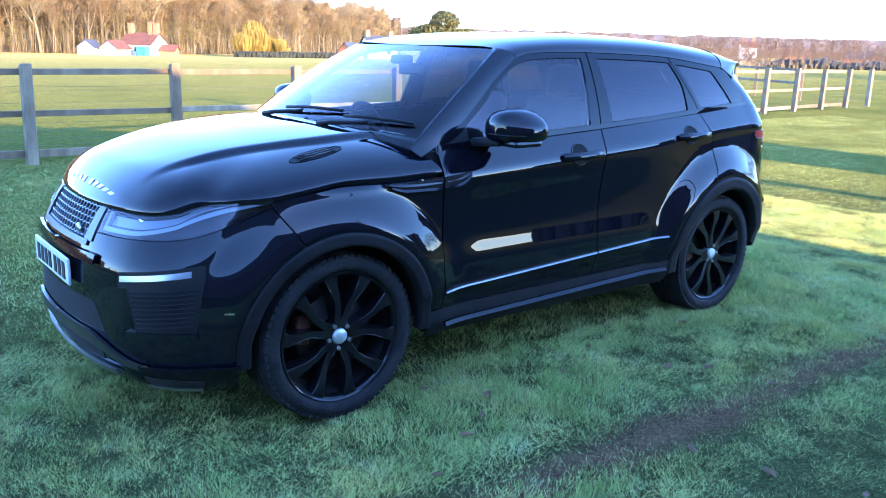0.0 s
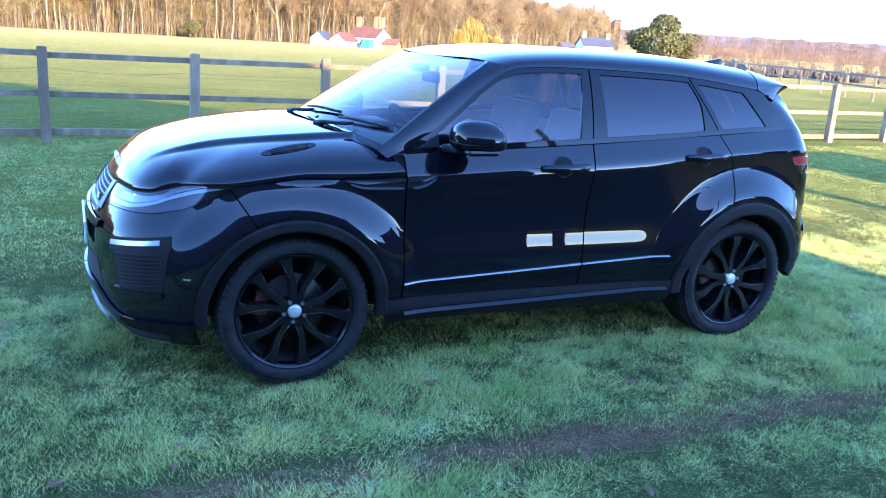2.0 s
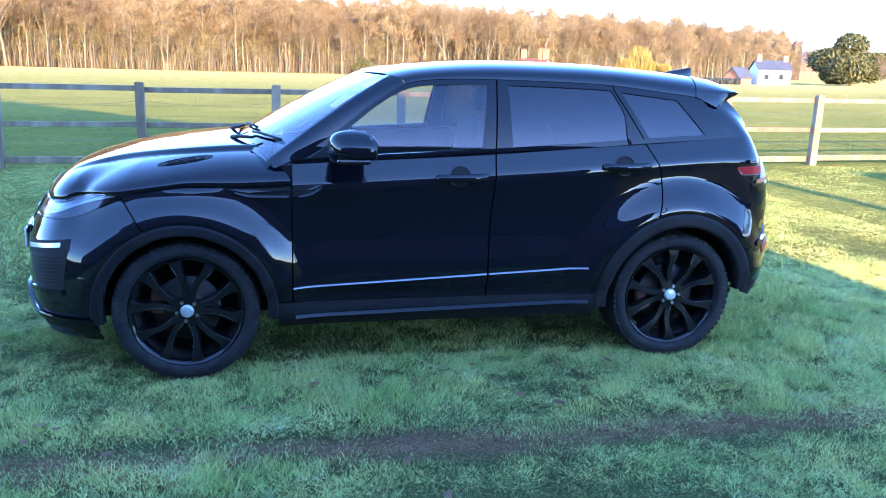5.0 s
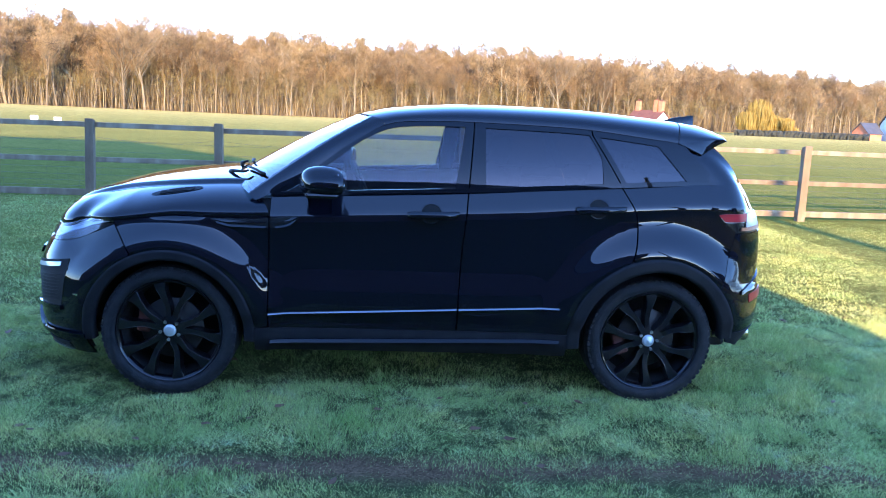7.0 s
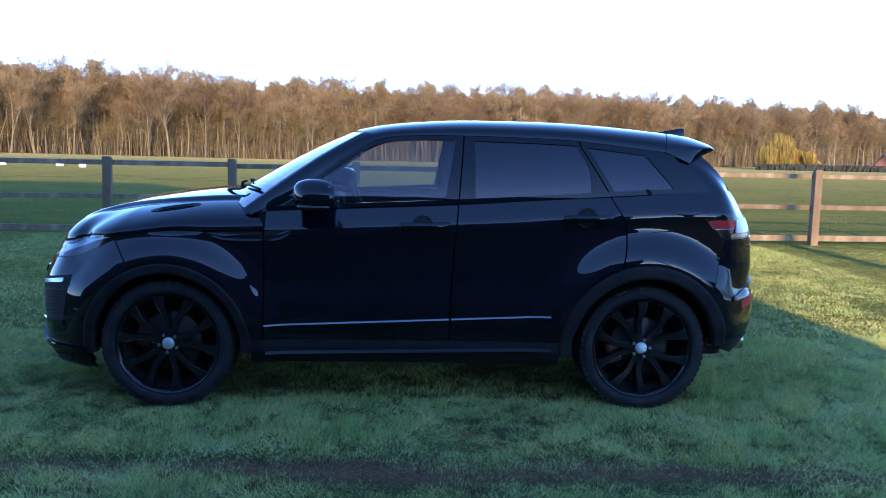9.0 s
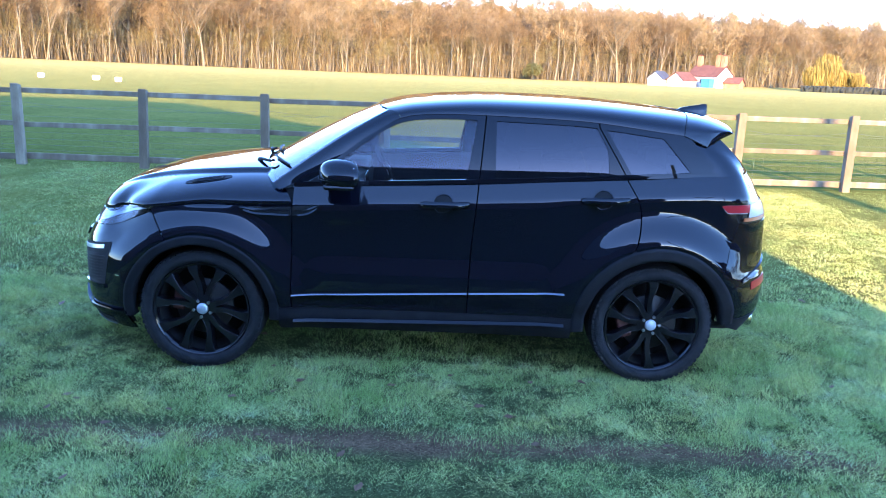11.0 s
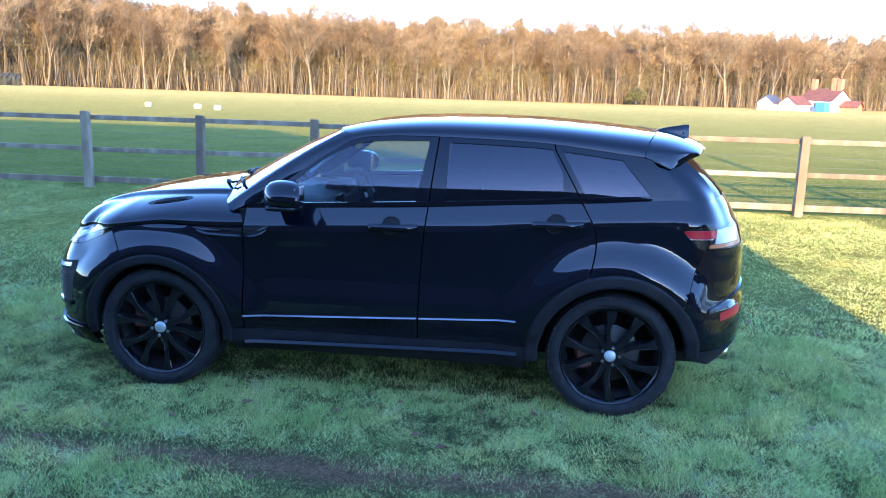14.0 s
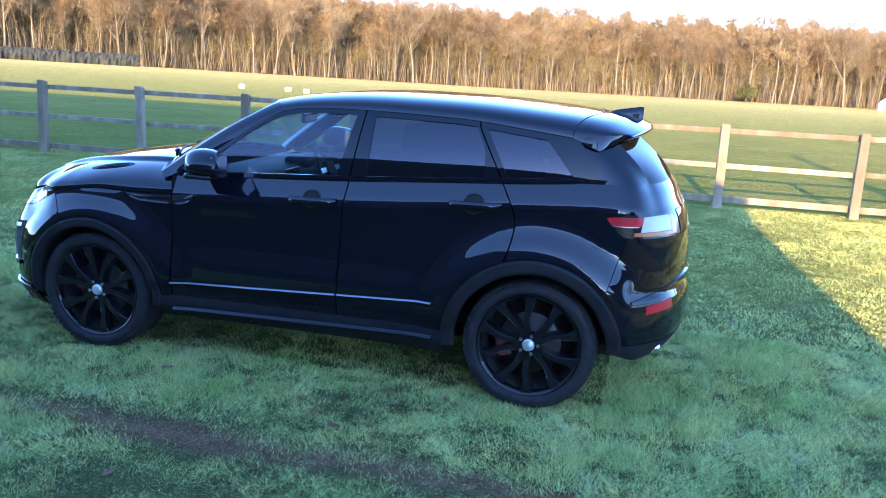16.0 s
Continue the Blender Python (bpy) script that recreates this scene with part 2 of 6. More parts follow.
def ground_material():
    m = material("winter pasture", (0.05, 0.09, 0.02), 0.95, spec=0.0)
    b = m.node_tree.nodes["Principled BSDF"]
    at = node(m, "ShaderNodeTexCoord")
    big = node(m, "ShaderNodeTexNoise", Scale=0.35, Detail=8.0, Roughness=0.7)
    link(m, at, "Object", big, "Vector")
    base = ramp(m, big, "Fac", [(0.3, (0.11, 0.130, 0.036)), (0.5, (0.155, 0.17, 0.046)), (0.68, (0.21, 0.20, 0.060))])
    fine = node(m, "ShaderNodeTexNoise", Scale=9.0, Detail=6.0, Roughness=0.8)
    link(m, at, "Object", fine, "Vector")
    shade = ramp(m, fine, "Fac", [(0.3, (0.45, 0.45, 0.45)), (0.7, (1.25, 1.25, 1.2))])
    mat = node(m, "ShaderNodeTexNoise", Scale=75.0, Detail=5.0, Roughness=0.75)
    link(m, at, "Object", mat, "Vector")
    felt = ramp(m, mat, "Fac", [(0.34, (0.35, 0.33, 0.30)), (0.52, (0.95, 0.95, 0.92)), (0.68, (1.7, 1.6, 1.45))])
    mul = node(m, "ShaderNodeMix")
    mul.data_type, mul.blend_type = "RGBA", "MULTIPLY"
    mul.inputs[0].default_value = 1.0
    apart = node(m, "ShaderNodeSeparateXYZ")
    link(m, at, "Object", apart, 0)
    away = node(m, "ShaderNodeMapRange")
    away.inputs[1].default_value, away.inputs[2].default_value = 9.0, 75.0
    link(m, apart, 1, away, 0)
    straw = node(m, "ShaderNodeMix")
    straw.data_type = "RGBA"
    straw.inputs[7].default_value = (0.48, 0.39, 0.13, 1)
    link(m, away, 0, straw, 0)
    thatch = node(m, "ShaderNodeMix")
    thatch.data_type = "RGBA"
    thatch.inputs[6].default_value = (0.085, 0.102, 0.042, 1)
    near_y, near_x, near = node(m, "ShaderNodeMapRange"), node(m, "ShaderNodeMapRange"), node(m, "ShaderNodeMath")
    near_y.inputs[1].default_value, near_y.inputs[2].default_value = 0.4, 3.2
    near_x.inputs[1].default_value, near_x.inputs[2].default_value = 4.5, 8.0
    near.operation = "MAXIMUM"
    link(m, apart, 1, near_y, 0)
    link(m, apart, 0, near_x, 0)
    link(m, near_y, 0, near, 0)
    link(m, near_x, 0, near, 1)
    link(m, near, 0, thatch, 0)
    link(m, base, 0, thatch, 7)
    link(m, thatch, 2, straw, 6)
    # the muddy wheel track beside the car
    wander = node(m, "ShaderNodeTexNoise", Scale=0.9, Detail=6.0, Roughness=0.75)
    link(m, at, "Object", wander, "Vector")
    off = node(m, "ShaderNodeMath")
    off.operation = "MULTIPLY_ADD"
    off.inputs[1].default_value, off.inputs[2].default_value = 0.5, 1.57
    link(m, wander, "Fac", off, 0)
    gap = node(m, "ShaderNodeMath")
    gap.operation = "ADD"
    link(m, apart, 1, gap, 0)
    link(m, off, 0, gap, 1)
    size = node(m, "ShaderNodeMath")
    size.operation = "ABSOLUTE"
    link(m, gap, 0, size, 0)
    bare = ramp(m, size, 0, [(0.04, (0.8, 0.8, 0.8)), (0.19, (0.0, 0.0, 0.0))])
    earth = node(m, "ShaderNodeMix")
    earth.data_type = "RGBA"
    earth.inputs[7].default_value = (0.19, 0.118, 0.078, 1)
    link(m, bare, 0, earth, 0)
    link(m, straw, 2, earth, 6)
    base = earth
    link(m, base, 2, mul, 6)
    link(m, shade, 0, mul, 7)
    mul2 = node(m, "ShaderNodeMix")
    mul2.data_type, mul2.blend_type = "RGBA", "MULTIPLY"
    mul2.inputs[0].default_value = 1.0
    link(m, mul, 2, mul2, 6)
    link(m, felt, 0, mul2, 7)
    link(m, mul2, 2, b, "Base Color")
    bp = node(m, "ShaderNodeBump", Strength=0.8, Distance=0.05)
    both = node(m, "ShaderNodeMath")
    both.operation = "MULTIPLY_ADD"
    both.inputs[1].default_value = 0.3
    link(m, mat, "Fac", both, 0)
    link(m, fine, "Fac", both, 2)
    link(m, both, 0, bp, "Height")
    link(m, bp, 0, b, "Normal")
    return m


def sheet_lines(near, far):
    return sorted({round(v, 2) for v in [s * k * near / 24 for k in range(25) for s in (-1, 1)] + [s * near * (far / near) ** (k / 22) for k in range(1, 23) for s in (-1, 1)]})


xs = sheet_lines(24, 3500)
ys = sheet_lines(24, 3500)
gv = [(x, y, ground_z(x, y)) for x in xs for y in ys]
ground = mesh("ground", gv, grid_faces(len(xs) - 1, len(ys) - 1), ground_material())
for p in ground.data.polygons:
    if p.normal.z < 0:
        ground.data.flip_normals()
        break
tagged(ground, "green winter pasture grass with frost and mud", "ground", kind="structure")


# ---- the building behind the viewer, whose shade lies over the car ----
def house_behind():
    ob = thing("barn", "plain dark building with a hipped roof", "building", kind="structure")
    wall_m = speckled("dull brick wall", [(0.3, (0.05, 0.035, 0.028)), (0.7, (0.09, 0.065, 0.055))], 2.0, 0.9)
    roof_m = speckled("dark slate roof", [(0.3, (0.03, 0.03, 0.035)), (0.7, (0.06, 0.06, 0.065))], 2.0, 0.7)
    x0, x1, y0, y1, he = -34.0, 4.35, -17.0, -9.0, 5.0
    part("wall", box_bm((x1 - x0, y1 - y0, he), ((x0 + x1) / 2, (y0 + y1) / 2, he / 2)), wall_m, ob)
    o = 0.15
    v = [(x0 - o, y0 - o, he - 0.05), (x1 + o, y0 - o, he - 0.05), (x1 + o, y1 + o, he - 0.05), (x0 - o, y1 + o, he - 0.05),
         (x0 + 5, -13.0, 10.2), (-5.6, -13.0, 10.2)]
    mesh("roof", v, [(0, 1, 5, 4), (1, 2, 5), (2, 3, 4, 5), (3, 0, 4), (3, 2, 1, 0)], roof_m, ob, smooth=False)


house_behind()


def shade_makers():
    """A tall narrow block, unseen and added to cast a band of shade, and a telegraph pole beside the building, known by
    its shade on the grass.
    """
    # unseen block, placed only for the shade that it throws over the grass
    ob = thing("store", "unseen narrow block added to shade the grass", "building", kind="structure")
    brick = speckled("shade block brick", [(0.3, (0.05, 0.035, 0.028)), (0.7, (0.09, 0.065, 0.055))], 2.0, 0.9)
    part("wall", box_bm((2.2, 2.4, 3.2), (10.4, -6.2, 1.6)), brick, ob)
    part("roof", box_bm((2.5, 2.7, 0.30), (10.4, -6.2, 3.3), 0.12), brick, ob)
    p = thing("telegraph_pole", "plain weathered wooden pole behind the viewer", "pole", pose(7.65, -13.5, 0))
    mesh("shaft", *tube([(0, 0, -0.2), (0, 0, 4.5), (0, 0, 9.2)], [0.15, 0.13, 0.10], 12), WOOD, p)


shade_makers()


# ---- the car ----
FRONT, REAR, HUB_Z = -1.33, 1.33, 0.36
PLAN = [(-2.205, 0.0), (-2.20, 0.15), (-2.185, 0.30), (-2.155, 0.45), (-2.105, 0.60), (-2.03, 0.72), (-1.94, 0.80), (-1.80, 0.860), (-1.60, 0.872), (-1.33, 0.882),
        (-0.80, 0.905), (-0.30, 0.908), (0.30, 0.912), (0.80, 0.916), (1.33, 0.894), (1.60, 0.880), (1.80, 0.870), (1.92, 0.820), (2.02, 0.72), (2.09, 0.58), (2.14, 0.40), (2.165, 0.20), (2.17, 0.0)]


def outline():
    """The body's plan as points with their run along it, zero abreast of the middle."""
    pts = []
    P = [Vector((PLAN[0][0], -PLAN[1][1]))] + [Vector(p) for p in PLAN] + [Vector((PLAN[-1][0], -PLAN[-2][1]))]
    for i in range(1, len(P) - 2):
        for k in range(12):
            t = k / 12
            a, b, c, d = P[i - 1], P[i], P[i + 1], P[i + 2]
            pts.append(0.5 * (2 * b + (c - a) * t + (2 * a - 5 * b + 4 * c - d) * t * t + (3 * b - 3 * c + d - a) * t ** 3))
    pts.append(P[-2])
    run = [0.0]
    for a, b in zip(pts, pts[1:]):
        run.append(run[-1] + (b - a).length)
    zero = np.interp(0.0, [p.x for p in pts], run)
    return np.array([p.x for p in pts]), np.array([p.y for p in pts]), np.array(run) - zero


OX, OY, OR = outline()
P_NOSE, P_TAIL = float(OR[0]), float(OR[-1])


def run_at(x):
    return float(np.interp(x, OX, OR))


def run_at_y(y, rear=False):
    half = len(OX) // 2
    if rear:
        return float(np.interp(-y, -OY[half:], OR[half:]))
    return float(np.interp(y, OY[:half], OR[:half]))


belt = table([(-1.0, 1.085), (-0.78, 1.105), (-0.4, 1.13), (0.24, 1.165), (0.8, 1.20), (1.14, 1.225), (1.7, 1.25), (2.2, 1.24)])
side_inset = table([(0.22, 0.10), (0.28, 0.045), (0.34, 0.020), (0.42, 0.022), (0.50, 0.000), (0.58, 0.000), (0.61, 0.001), (0.64, 0.0055), (0.68, 0.0125), (0.71, 0.0165), (0.74, 0.018), (0.80, 0.019), (0.90, 0.015),
                    (0.98, 0.007), (1.025, 0.004), (1.04, 0.006), (1.055, 0.013), (1.10, 0.037), (1.16, 0.070), (1.20, 0.093)])
nose_inset = table([(0.16, 0.14), (0.20, 0.08), (0.25, 0.035), (0.32, 0.012), (0.40, 0.0), (0.60, 0.0), (0.68, 0.008), (0.74, 0.030), (0.80, 0.060), (0.86, 0.095), (0.90, 0.125), (0.96, 0.19), (1.02, 0.28)])
tail_inset = table([(0.24, 0.16), (0.31, 0.09), (0.40, 0.03), (0.47, 0.005), (0.62, 0.0), (0.66, 0.008), (0.70, 0.028), (0.80, 0.024), (0.90, 0.030), (0.99, 0.040), (1.08, 0.068), (1.12, 0.092), (1.20, 0.135), (1.26, 0.18)])


def skin(p, z, lift=0.0, side=-1):
    """A point on the body's flank at run p and height z, lifted off it."""
    x, y = float(np.interp(p, OR, OX)), float(np.interp(p, OR, OY))
    e = 0.02
    tx = float(np.interp(p + e, OR, OX) - np.interp(p - e, OR, OX))
    ty = float(np.interp(p + e, OR, OY) - np.interp(p - e, OR, OY))
    n = math.hypot(tx, ty) or 1.0
    nx, ny = -ty / n, tx / n
    f, r = ease(-1.60, -1.93, p), ease(1.70, 2.08, p)
    zr = z - (belt(x) - 1.16) * ease(0.6, 1.1, z)
    flank = side_inset(zr)
    flank += (0.010 - flank) * (1 - ease(0.50, 0.75, min(abs(x - FRONT), abs(x - REAR)))) * ease(0.44, 0.58, zr) * (1 - ease(0.99, 1.06, zr))
    inset = flank * (1 - f - r) + nose_inset(z) * f + tail_inset(z) * r
    for cx, r0, reach, rise in ((FRONT, 0.480, 0.165, 0.080), (REAR, 0.510, 0.165, 0.080)):
        d = math.hypot(x - cx, z - HUB_Z)
        t = min(1.0, max(0.0, (d - r0) / reach))
        inset -= rise * (0.6 * (1 - t) + 0.4 * (1 - ease(0, 1, t))) * (1 - 0.6 * ease(1.70, 2.1, abs(x))) * (0.35 + 0.65 * ease(0.30, 0.78, z))
    inset -= lift
    return (x - nx * inset, side * (y - ny * inset), z)


def upper(x, z, lift=0.0, side=-1):
    """A point on the glasshouse's flank."""
    b = belt(x)
    y = top_y(x) - 0.28 * (z - b) - 0.50 * (z - b) * abs(z - b) + lift
    return (x, side * y, z)


top_y = table([(-1.0, 0.825), (-0.4, 0.840), (0.3, 0.846), (1.0, 0.842), (1.4, 0.820), (1.75, 0.780)])
rail = table([(-0.98, 1.04), (-0.84, 1.10), (-0.66, 1.20), (-0.54, 1.285), (-0.33, 1.440), (-0.19, 1.510), (-0.05, 1.533), (0.25, 1.542), (0.8, 1.534), (1.0, 1.522), (1.3, 1.490), (1.6, 1.458)])


def const(v):
    return lambda _: v


def patch(name, mat, parent, surface, a0, a1, z0, z1, nu, nv, side=-1, lift=0.0, depth=0.014, label=""):
    """A panel on a surface between the edges a0(z), a1(z), z0(a), z1(a), with its edges turned inwards."""
    verts, faces = [], []
    place = {}
    rise = lift if callable(lift) else (lambda a, z: lift)

    def at(u, v):
        a, z = 0.0, 0.5 * (z0(a0(0.7)) + z1(a0(0.7)))
        for _ in range(7):
            lo, hi = a0(z), a1(z)
            a = lo + (hi - lo) * u
            lo, hi = z0(a), z1(a)
            z = lo + (hi - lo) * v
        return a, z
    for i in range(nu + 1):
        for j in range(nv + 1):
            a, z = at(i / nu, j / nv)
            place[i, j] = (a, z)
            verts.append(surface(a, z, rise(a, z), side))
    faces = grid_faces(nu, nv)
    loop = [(i, 0) for i in range(nu)] + [(nu, j) for j in range(nv)] + [(i, nv) for i in range(nu, 0, -1)] + [(0, j) for j in range(nv, 0, -1)]
    first = len(verts)
    for k in loop:
        verts.append(surface(*place[k], rise(*place[k]) - depth, side))
    n = len(loop)
    top = first + n
    for k in loop:
        verts.append(surface(*place[k], rise(*place[k]), side))
    for k in range(n):
        faces.append((top + k, first + k, first + (k + 1) % n, top + (k + 1) % n))
    if side < 0:
        faces = [f[::-1] for f in faces]
    return mesh(name, verts, faces, mat, parent, label)


def ring_patch(name, mat, parent, cx, r0, r1, t0, t1, n, m, side=-1, lift=0.01, depth=0.03):
    verts, faces = [], []
    rows = [(r0, lift - depth - 0.03), (r0, lift)] + [(r0 + (r1 - r0) * k / m, lift) for k in range(1, m + 1)] + [(r1, lift - depth)]
    for i in range(n + 1):
        t = radians(t0 + (t1 - t0) * i / n)
        for r, up in rows:
            x, z = cx + r * math.cos(t), HUB_Z + r * math.sin(t)
            verts.append(skin(run_at(x), z, up, side))
    faces = grid_faces(n, len(rows) - 1)
    if side < 0:
        faces = [f[::-1] for f in faces]
    return mesh(name, verts, faces, mat, parent)


def lathe(profile, n=48):
    """Turned about the y axis: profile of (radius, y)."""
    verts, faces = [], []
    m = len(profile)
    for i in range(n):
        a = 2 * math.pi * i / n
        verts += [(r * math.cos(a), y, r * math.sin(a)) for r, y in profile]
    for i in range(n):
        j = (i + 1) % n
        faces += [(i * m + k, i * m + k + 1, j * m + k + 1, j * m + k) for k in range(m - 1)]
    return verts, faces


car = thing("car", "glossy black five-door sport utility car parked on grass", "car")

# wheel, built once at the origin with its face towards -y
def spoke_mesh(side):
    """One leg of a forked spoke, pointing up."""
    bm = bmesh.new()

    def bar(pts):
        # pts: (radius, degrees, half width, depth of face, thickness)
        rings = []
        for r, deg, w, face, thick in pts:
            a = radians(deg)
            c, s = Vector((math.cos(a), 0, math.sin(a))), Vector((-math.sin(a), 0, math.cos(a)))
            o = c * r
            rings.append([bm.verts.new(o + s * w + Vector((0, face + thick, 0))), bm.verts.new(o + s * w * 0.95 + Vector((0, face + 0.004, 0))), bm.verts.new(o + s * w * 0.84 + Vector((0, face, 0))),
                          bm.verts.new(o - s * w * 0.84 + Vector((0, face, 0))), bm.verts.new(o - s * w * 0.95 + Vector((0, face + 0.004, 0))), bm.verts.new(o - s * w + Vector((0, face + thick, 0)))])
        for a, b in zip(rings, rings[1:]):
            for k in range(5):
                bm.faces.new((a[k], a[k + 1], b[k + 1], b[k]))
            bm.faces.new((a[5], a[0], b[0], b[5]))
    bar([(0.045, 90 + 13 * side, 0.020, 0.016, 0.045), (0.085, 90 + 12 * side, 0.017, 0.020, 0.055), (0.13, 90 + 11.5 * side, 0.0155, 0.016, 0.065),
         (0.17, 90 + 14 * side, 0.0165, 0.010, 0.07), (0.205, 90 + 17 * side, 0.020, 0.006, 0.07), (0.240, 90 + 18.5 * side, 0.027, 0.004, 0.07), (0.268, 90 + 18.5 * side, 0.036, 0.006, 0.07)])
    return bm


def build_wheel():
    me = bpy.data.meshes.new("wheel")
    bm = bmesh.new()
    v, f = lathe([(0.284, 0.006), (0.279, 0.0), (0.273, 0.004), (0.266, 0.012), (0.262, 0.034)], 64)
    vs = [bm.verts.new(p) for p in v]
    for q in f:
        bm.faces.new([vs[i] for i in q])
    bmesh.ops.recalc_face_normals(bm, faces=bm.faces)
    bm.to_mesh(me)
    bm.free()
    me.materials.append(WHEEL_BLACK)
    w = new("wheel", me)
    mesh("hub_face", *lathe([(0.0, 0.022), (0.05, 0.022), (0.062, 0.026), (0.066, 0.06)], 40), WHEEL_BLACK, w)
    legs = {s: part("spoke", spoke_mesh(s), WHEEL_BLACK, w) for s in (-1, 1)}
    for k in range(1, 5):
        for s in (-1, 1):
            o = new("spoke", legs[s].data)
            o.parent = w
            o.matrix_basis = Matrix.Rotation(radians(72 * k), 4, "Y")
    for k in range(5):
        for s in (-1, 1):
            for edge in (s,):
                pts = []
                for r, deg, half, face in ((0.070, 12.5, 0.016, 0.019), (0.10, 11.6, 0.0145, 0.020), (0.13, 11.5, 0.013, 0.0155), (0.17, 14, 0.014, 0.0095), (0.205, 17, 0.017, 0.0055), (0.238, 18.5, 0.0225, 0.004)):
                    a = radians(90 + deg * s + 72 * k)
                    pts.append(Vector((r * math.cos(a) - edge * half * math.sin(a), face, r * math.sin(a) + edge * half * math.cos(a))))
                # added bead draws the bright line where the spoke's edge catches the sky
                mesh("spoke_highlight", *tube(pts, 0.0011, 5), BEAD, w)
    tread = [(0.283, 0.010), (0.287, 0.000), (0.296, -0.009), (0.310, -0.013), (0.326, -0.012), (0.342, -0.004), (0.353, 0.008), (0.360, 0.022)]
    y = 0.03
    for k in range(5):
        tread += [(0.364, y), (0.365, y + 0.026), (0.364, y + 0.030), (0.356, y + 0.032), (0.356, y + 0.038)]
        y += 0.040
    tread += [(0.364, 0.225), (0.355, 0.238), (0.33, 0.246), (0.29, 0.244), (0.255, 0.235)]
    mesh("tyre", *lathe(tread, 72), RUBBER, w, "black road tyre with worn tread")
    # shoulder blocks
    bm = bmesh.new()
    for k in range(64):
        a = 2 * math.pi * k / 64
        m = Matrix.Rotation(-a, 4, "Y") @ Matrix.Translation((0.3475, 0.010, 0))
        box_bm((0.016, 0.026, 0.024), turn=m, bm=bm)
    part("tread_block", bm, RUBBER, w)
    mesh("centre_cap", *lathe([(0.0, 0.006), (0.022, 0.008), (0.032, 0.011), (0.035, 0.024)], 28), CAP, w, "silver centre cap")
    for k in range(5):
        a = radians(90 + 36 + 72 * k)
        v, f = lathe([(0.0, 0.010), (0.008, 0.010), (0.010, 0.013), (0.011, 0.034)], 6)
        mesh("lug_nut", [(p[0] + 0.052 * math.cos(a), p[1], p[2] + 0.052 * math.sin(a)) for p in v], f, SILVER, w, smooth=False)
    # inner rim in cavity black: the shade inside the wheel is its colour
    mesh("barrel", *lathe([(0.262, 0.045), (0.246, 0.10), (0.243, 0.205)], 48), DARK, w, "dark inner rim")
    # added dark disc: closes the view through and paints the shade behind the spokes
    mesh("wheel_backing", *lathe([(0.0, 0.150), (0.20, 0.150), (0.240, 0.160)], 40), DARK, w, "dark shield behind the wheel")
    mesh("brake_disc", *lathe([(0.07, 0.075), (0.09, 0.085), (0.165, 0.085), (0.17, 0.09), (0.165, 0.115)], 40), DISC, w)
    bm = box_bm((0.07, 0.06, 0.13), (-0.15, 0.09, 0.02), 0.012)
    part("brake_caliper", bm, CALIPER, w, "dull red brake caliper")
    w.parent = car
    return w


wheel = build_wheel()
for k, (cx, side, turn) in enumerate(((FRONT, -1, 8), (REAR, -1, -20), (FRONT, 1, 30), (REAR, 1, 3))):
    m = pose(cx, side * 0.905, HUB_Z) @ (pose(0, 0, 0, 0, 0, 180) if side > 0 else Matrix()) @ Matrix.Rotation(radians(turn), 4, "Y")
    if k == 0:
        wheel.matrix_basis = m
    else:
        copy_thing(wheel, m)


def arch_x(cx, r, z, sign):
    d = r * r - (z - HUB_Z) ** 2
    return cx + sign * math.sqrt(max(d, 0.0))


def arch_z(cx, r, x, floor):
    d = r * r - (x - cx) ** 2
    return max(floor, HUB_Z + math.sqrt(d)) if d > 0 else floor


clam = table([(-2.21, 0.885), (-2.10, 0.888), (-2.0, 0.905), (-1.9, 0.93), (-1.75, 0.95), (-1.6, 0.963), (-1.44, 0.985), (-1.29, 1.0), (-1.1, 0.997), (-0.8, 1.012)])
lamp_low = table([(P_NOSE, 0.795), (run_at_y(0.34), 0.795), (run_at_y(0.55), 0.80), (run_at(-1.98), 0.815), (run_at(-1.85), 0.842), (run_at(-1.72), 0.888), (run_at(-1.60), 0.942)])
split = table([(0.3, 0.228), (0.52, 0.23), (0.83, 0.24), (1.19, 0.27), (1.52, 0.30)])
door_back = table([(0.82, 1.17), (0.92, 1.20), (1.02, 1.212), (1.08, 1.20), (1.23, 1.12), (1.50, 0.962)])
G = 0.004


def x_of(p):
    return float(np.interp(p, OR, OX))


def seam(z):
    """Where the bumper meets the fender: slanting from the lamp's tail to the arch."""
    return -1.625 + 0.68 * max(0.0, 0.945 - z)


def bumper_back(z):
    return run_at(seam(z)) - G if z > 0.775 else run_at(arch_x(FRONT, 0.452, z, -1))


def rear_gap(z):
    return max(1.70 + (z - 0.68) * 0.30, arch_x(REAR, 0.482, z, 1))


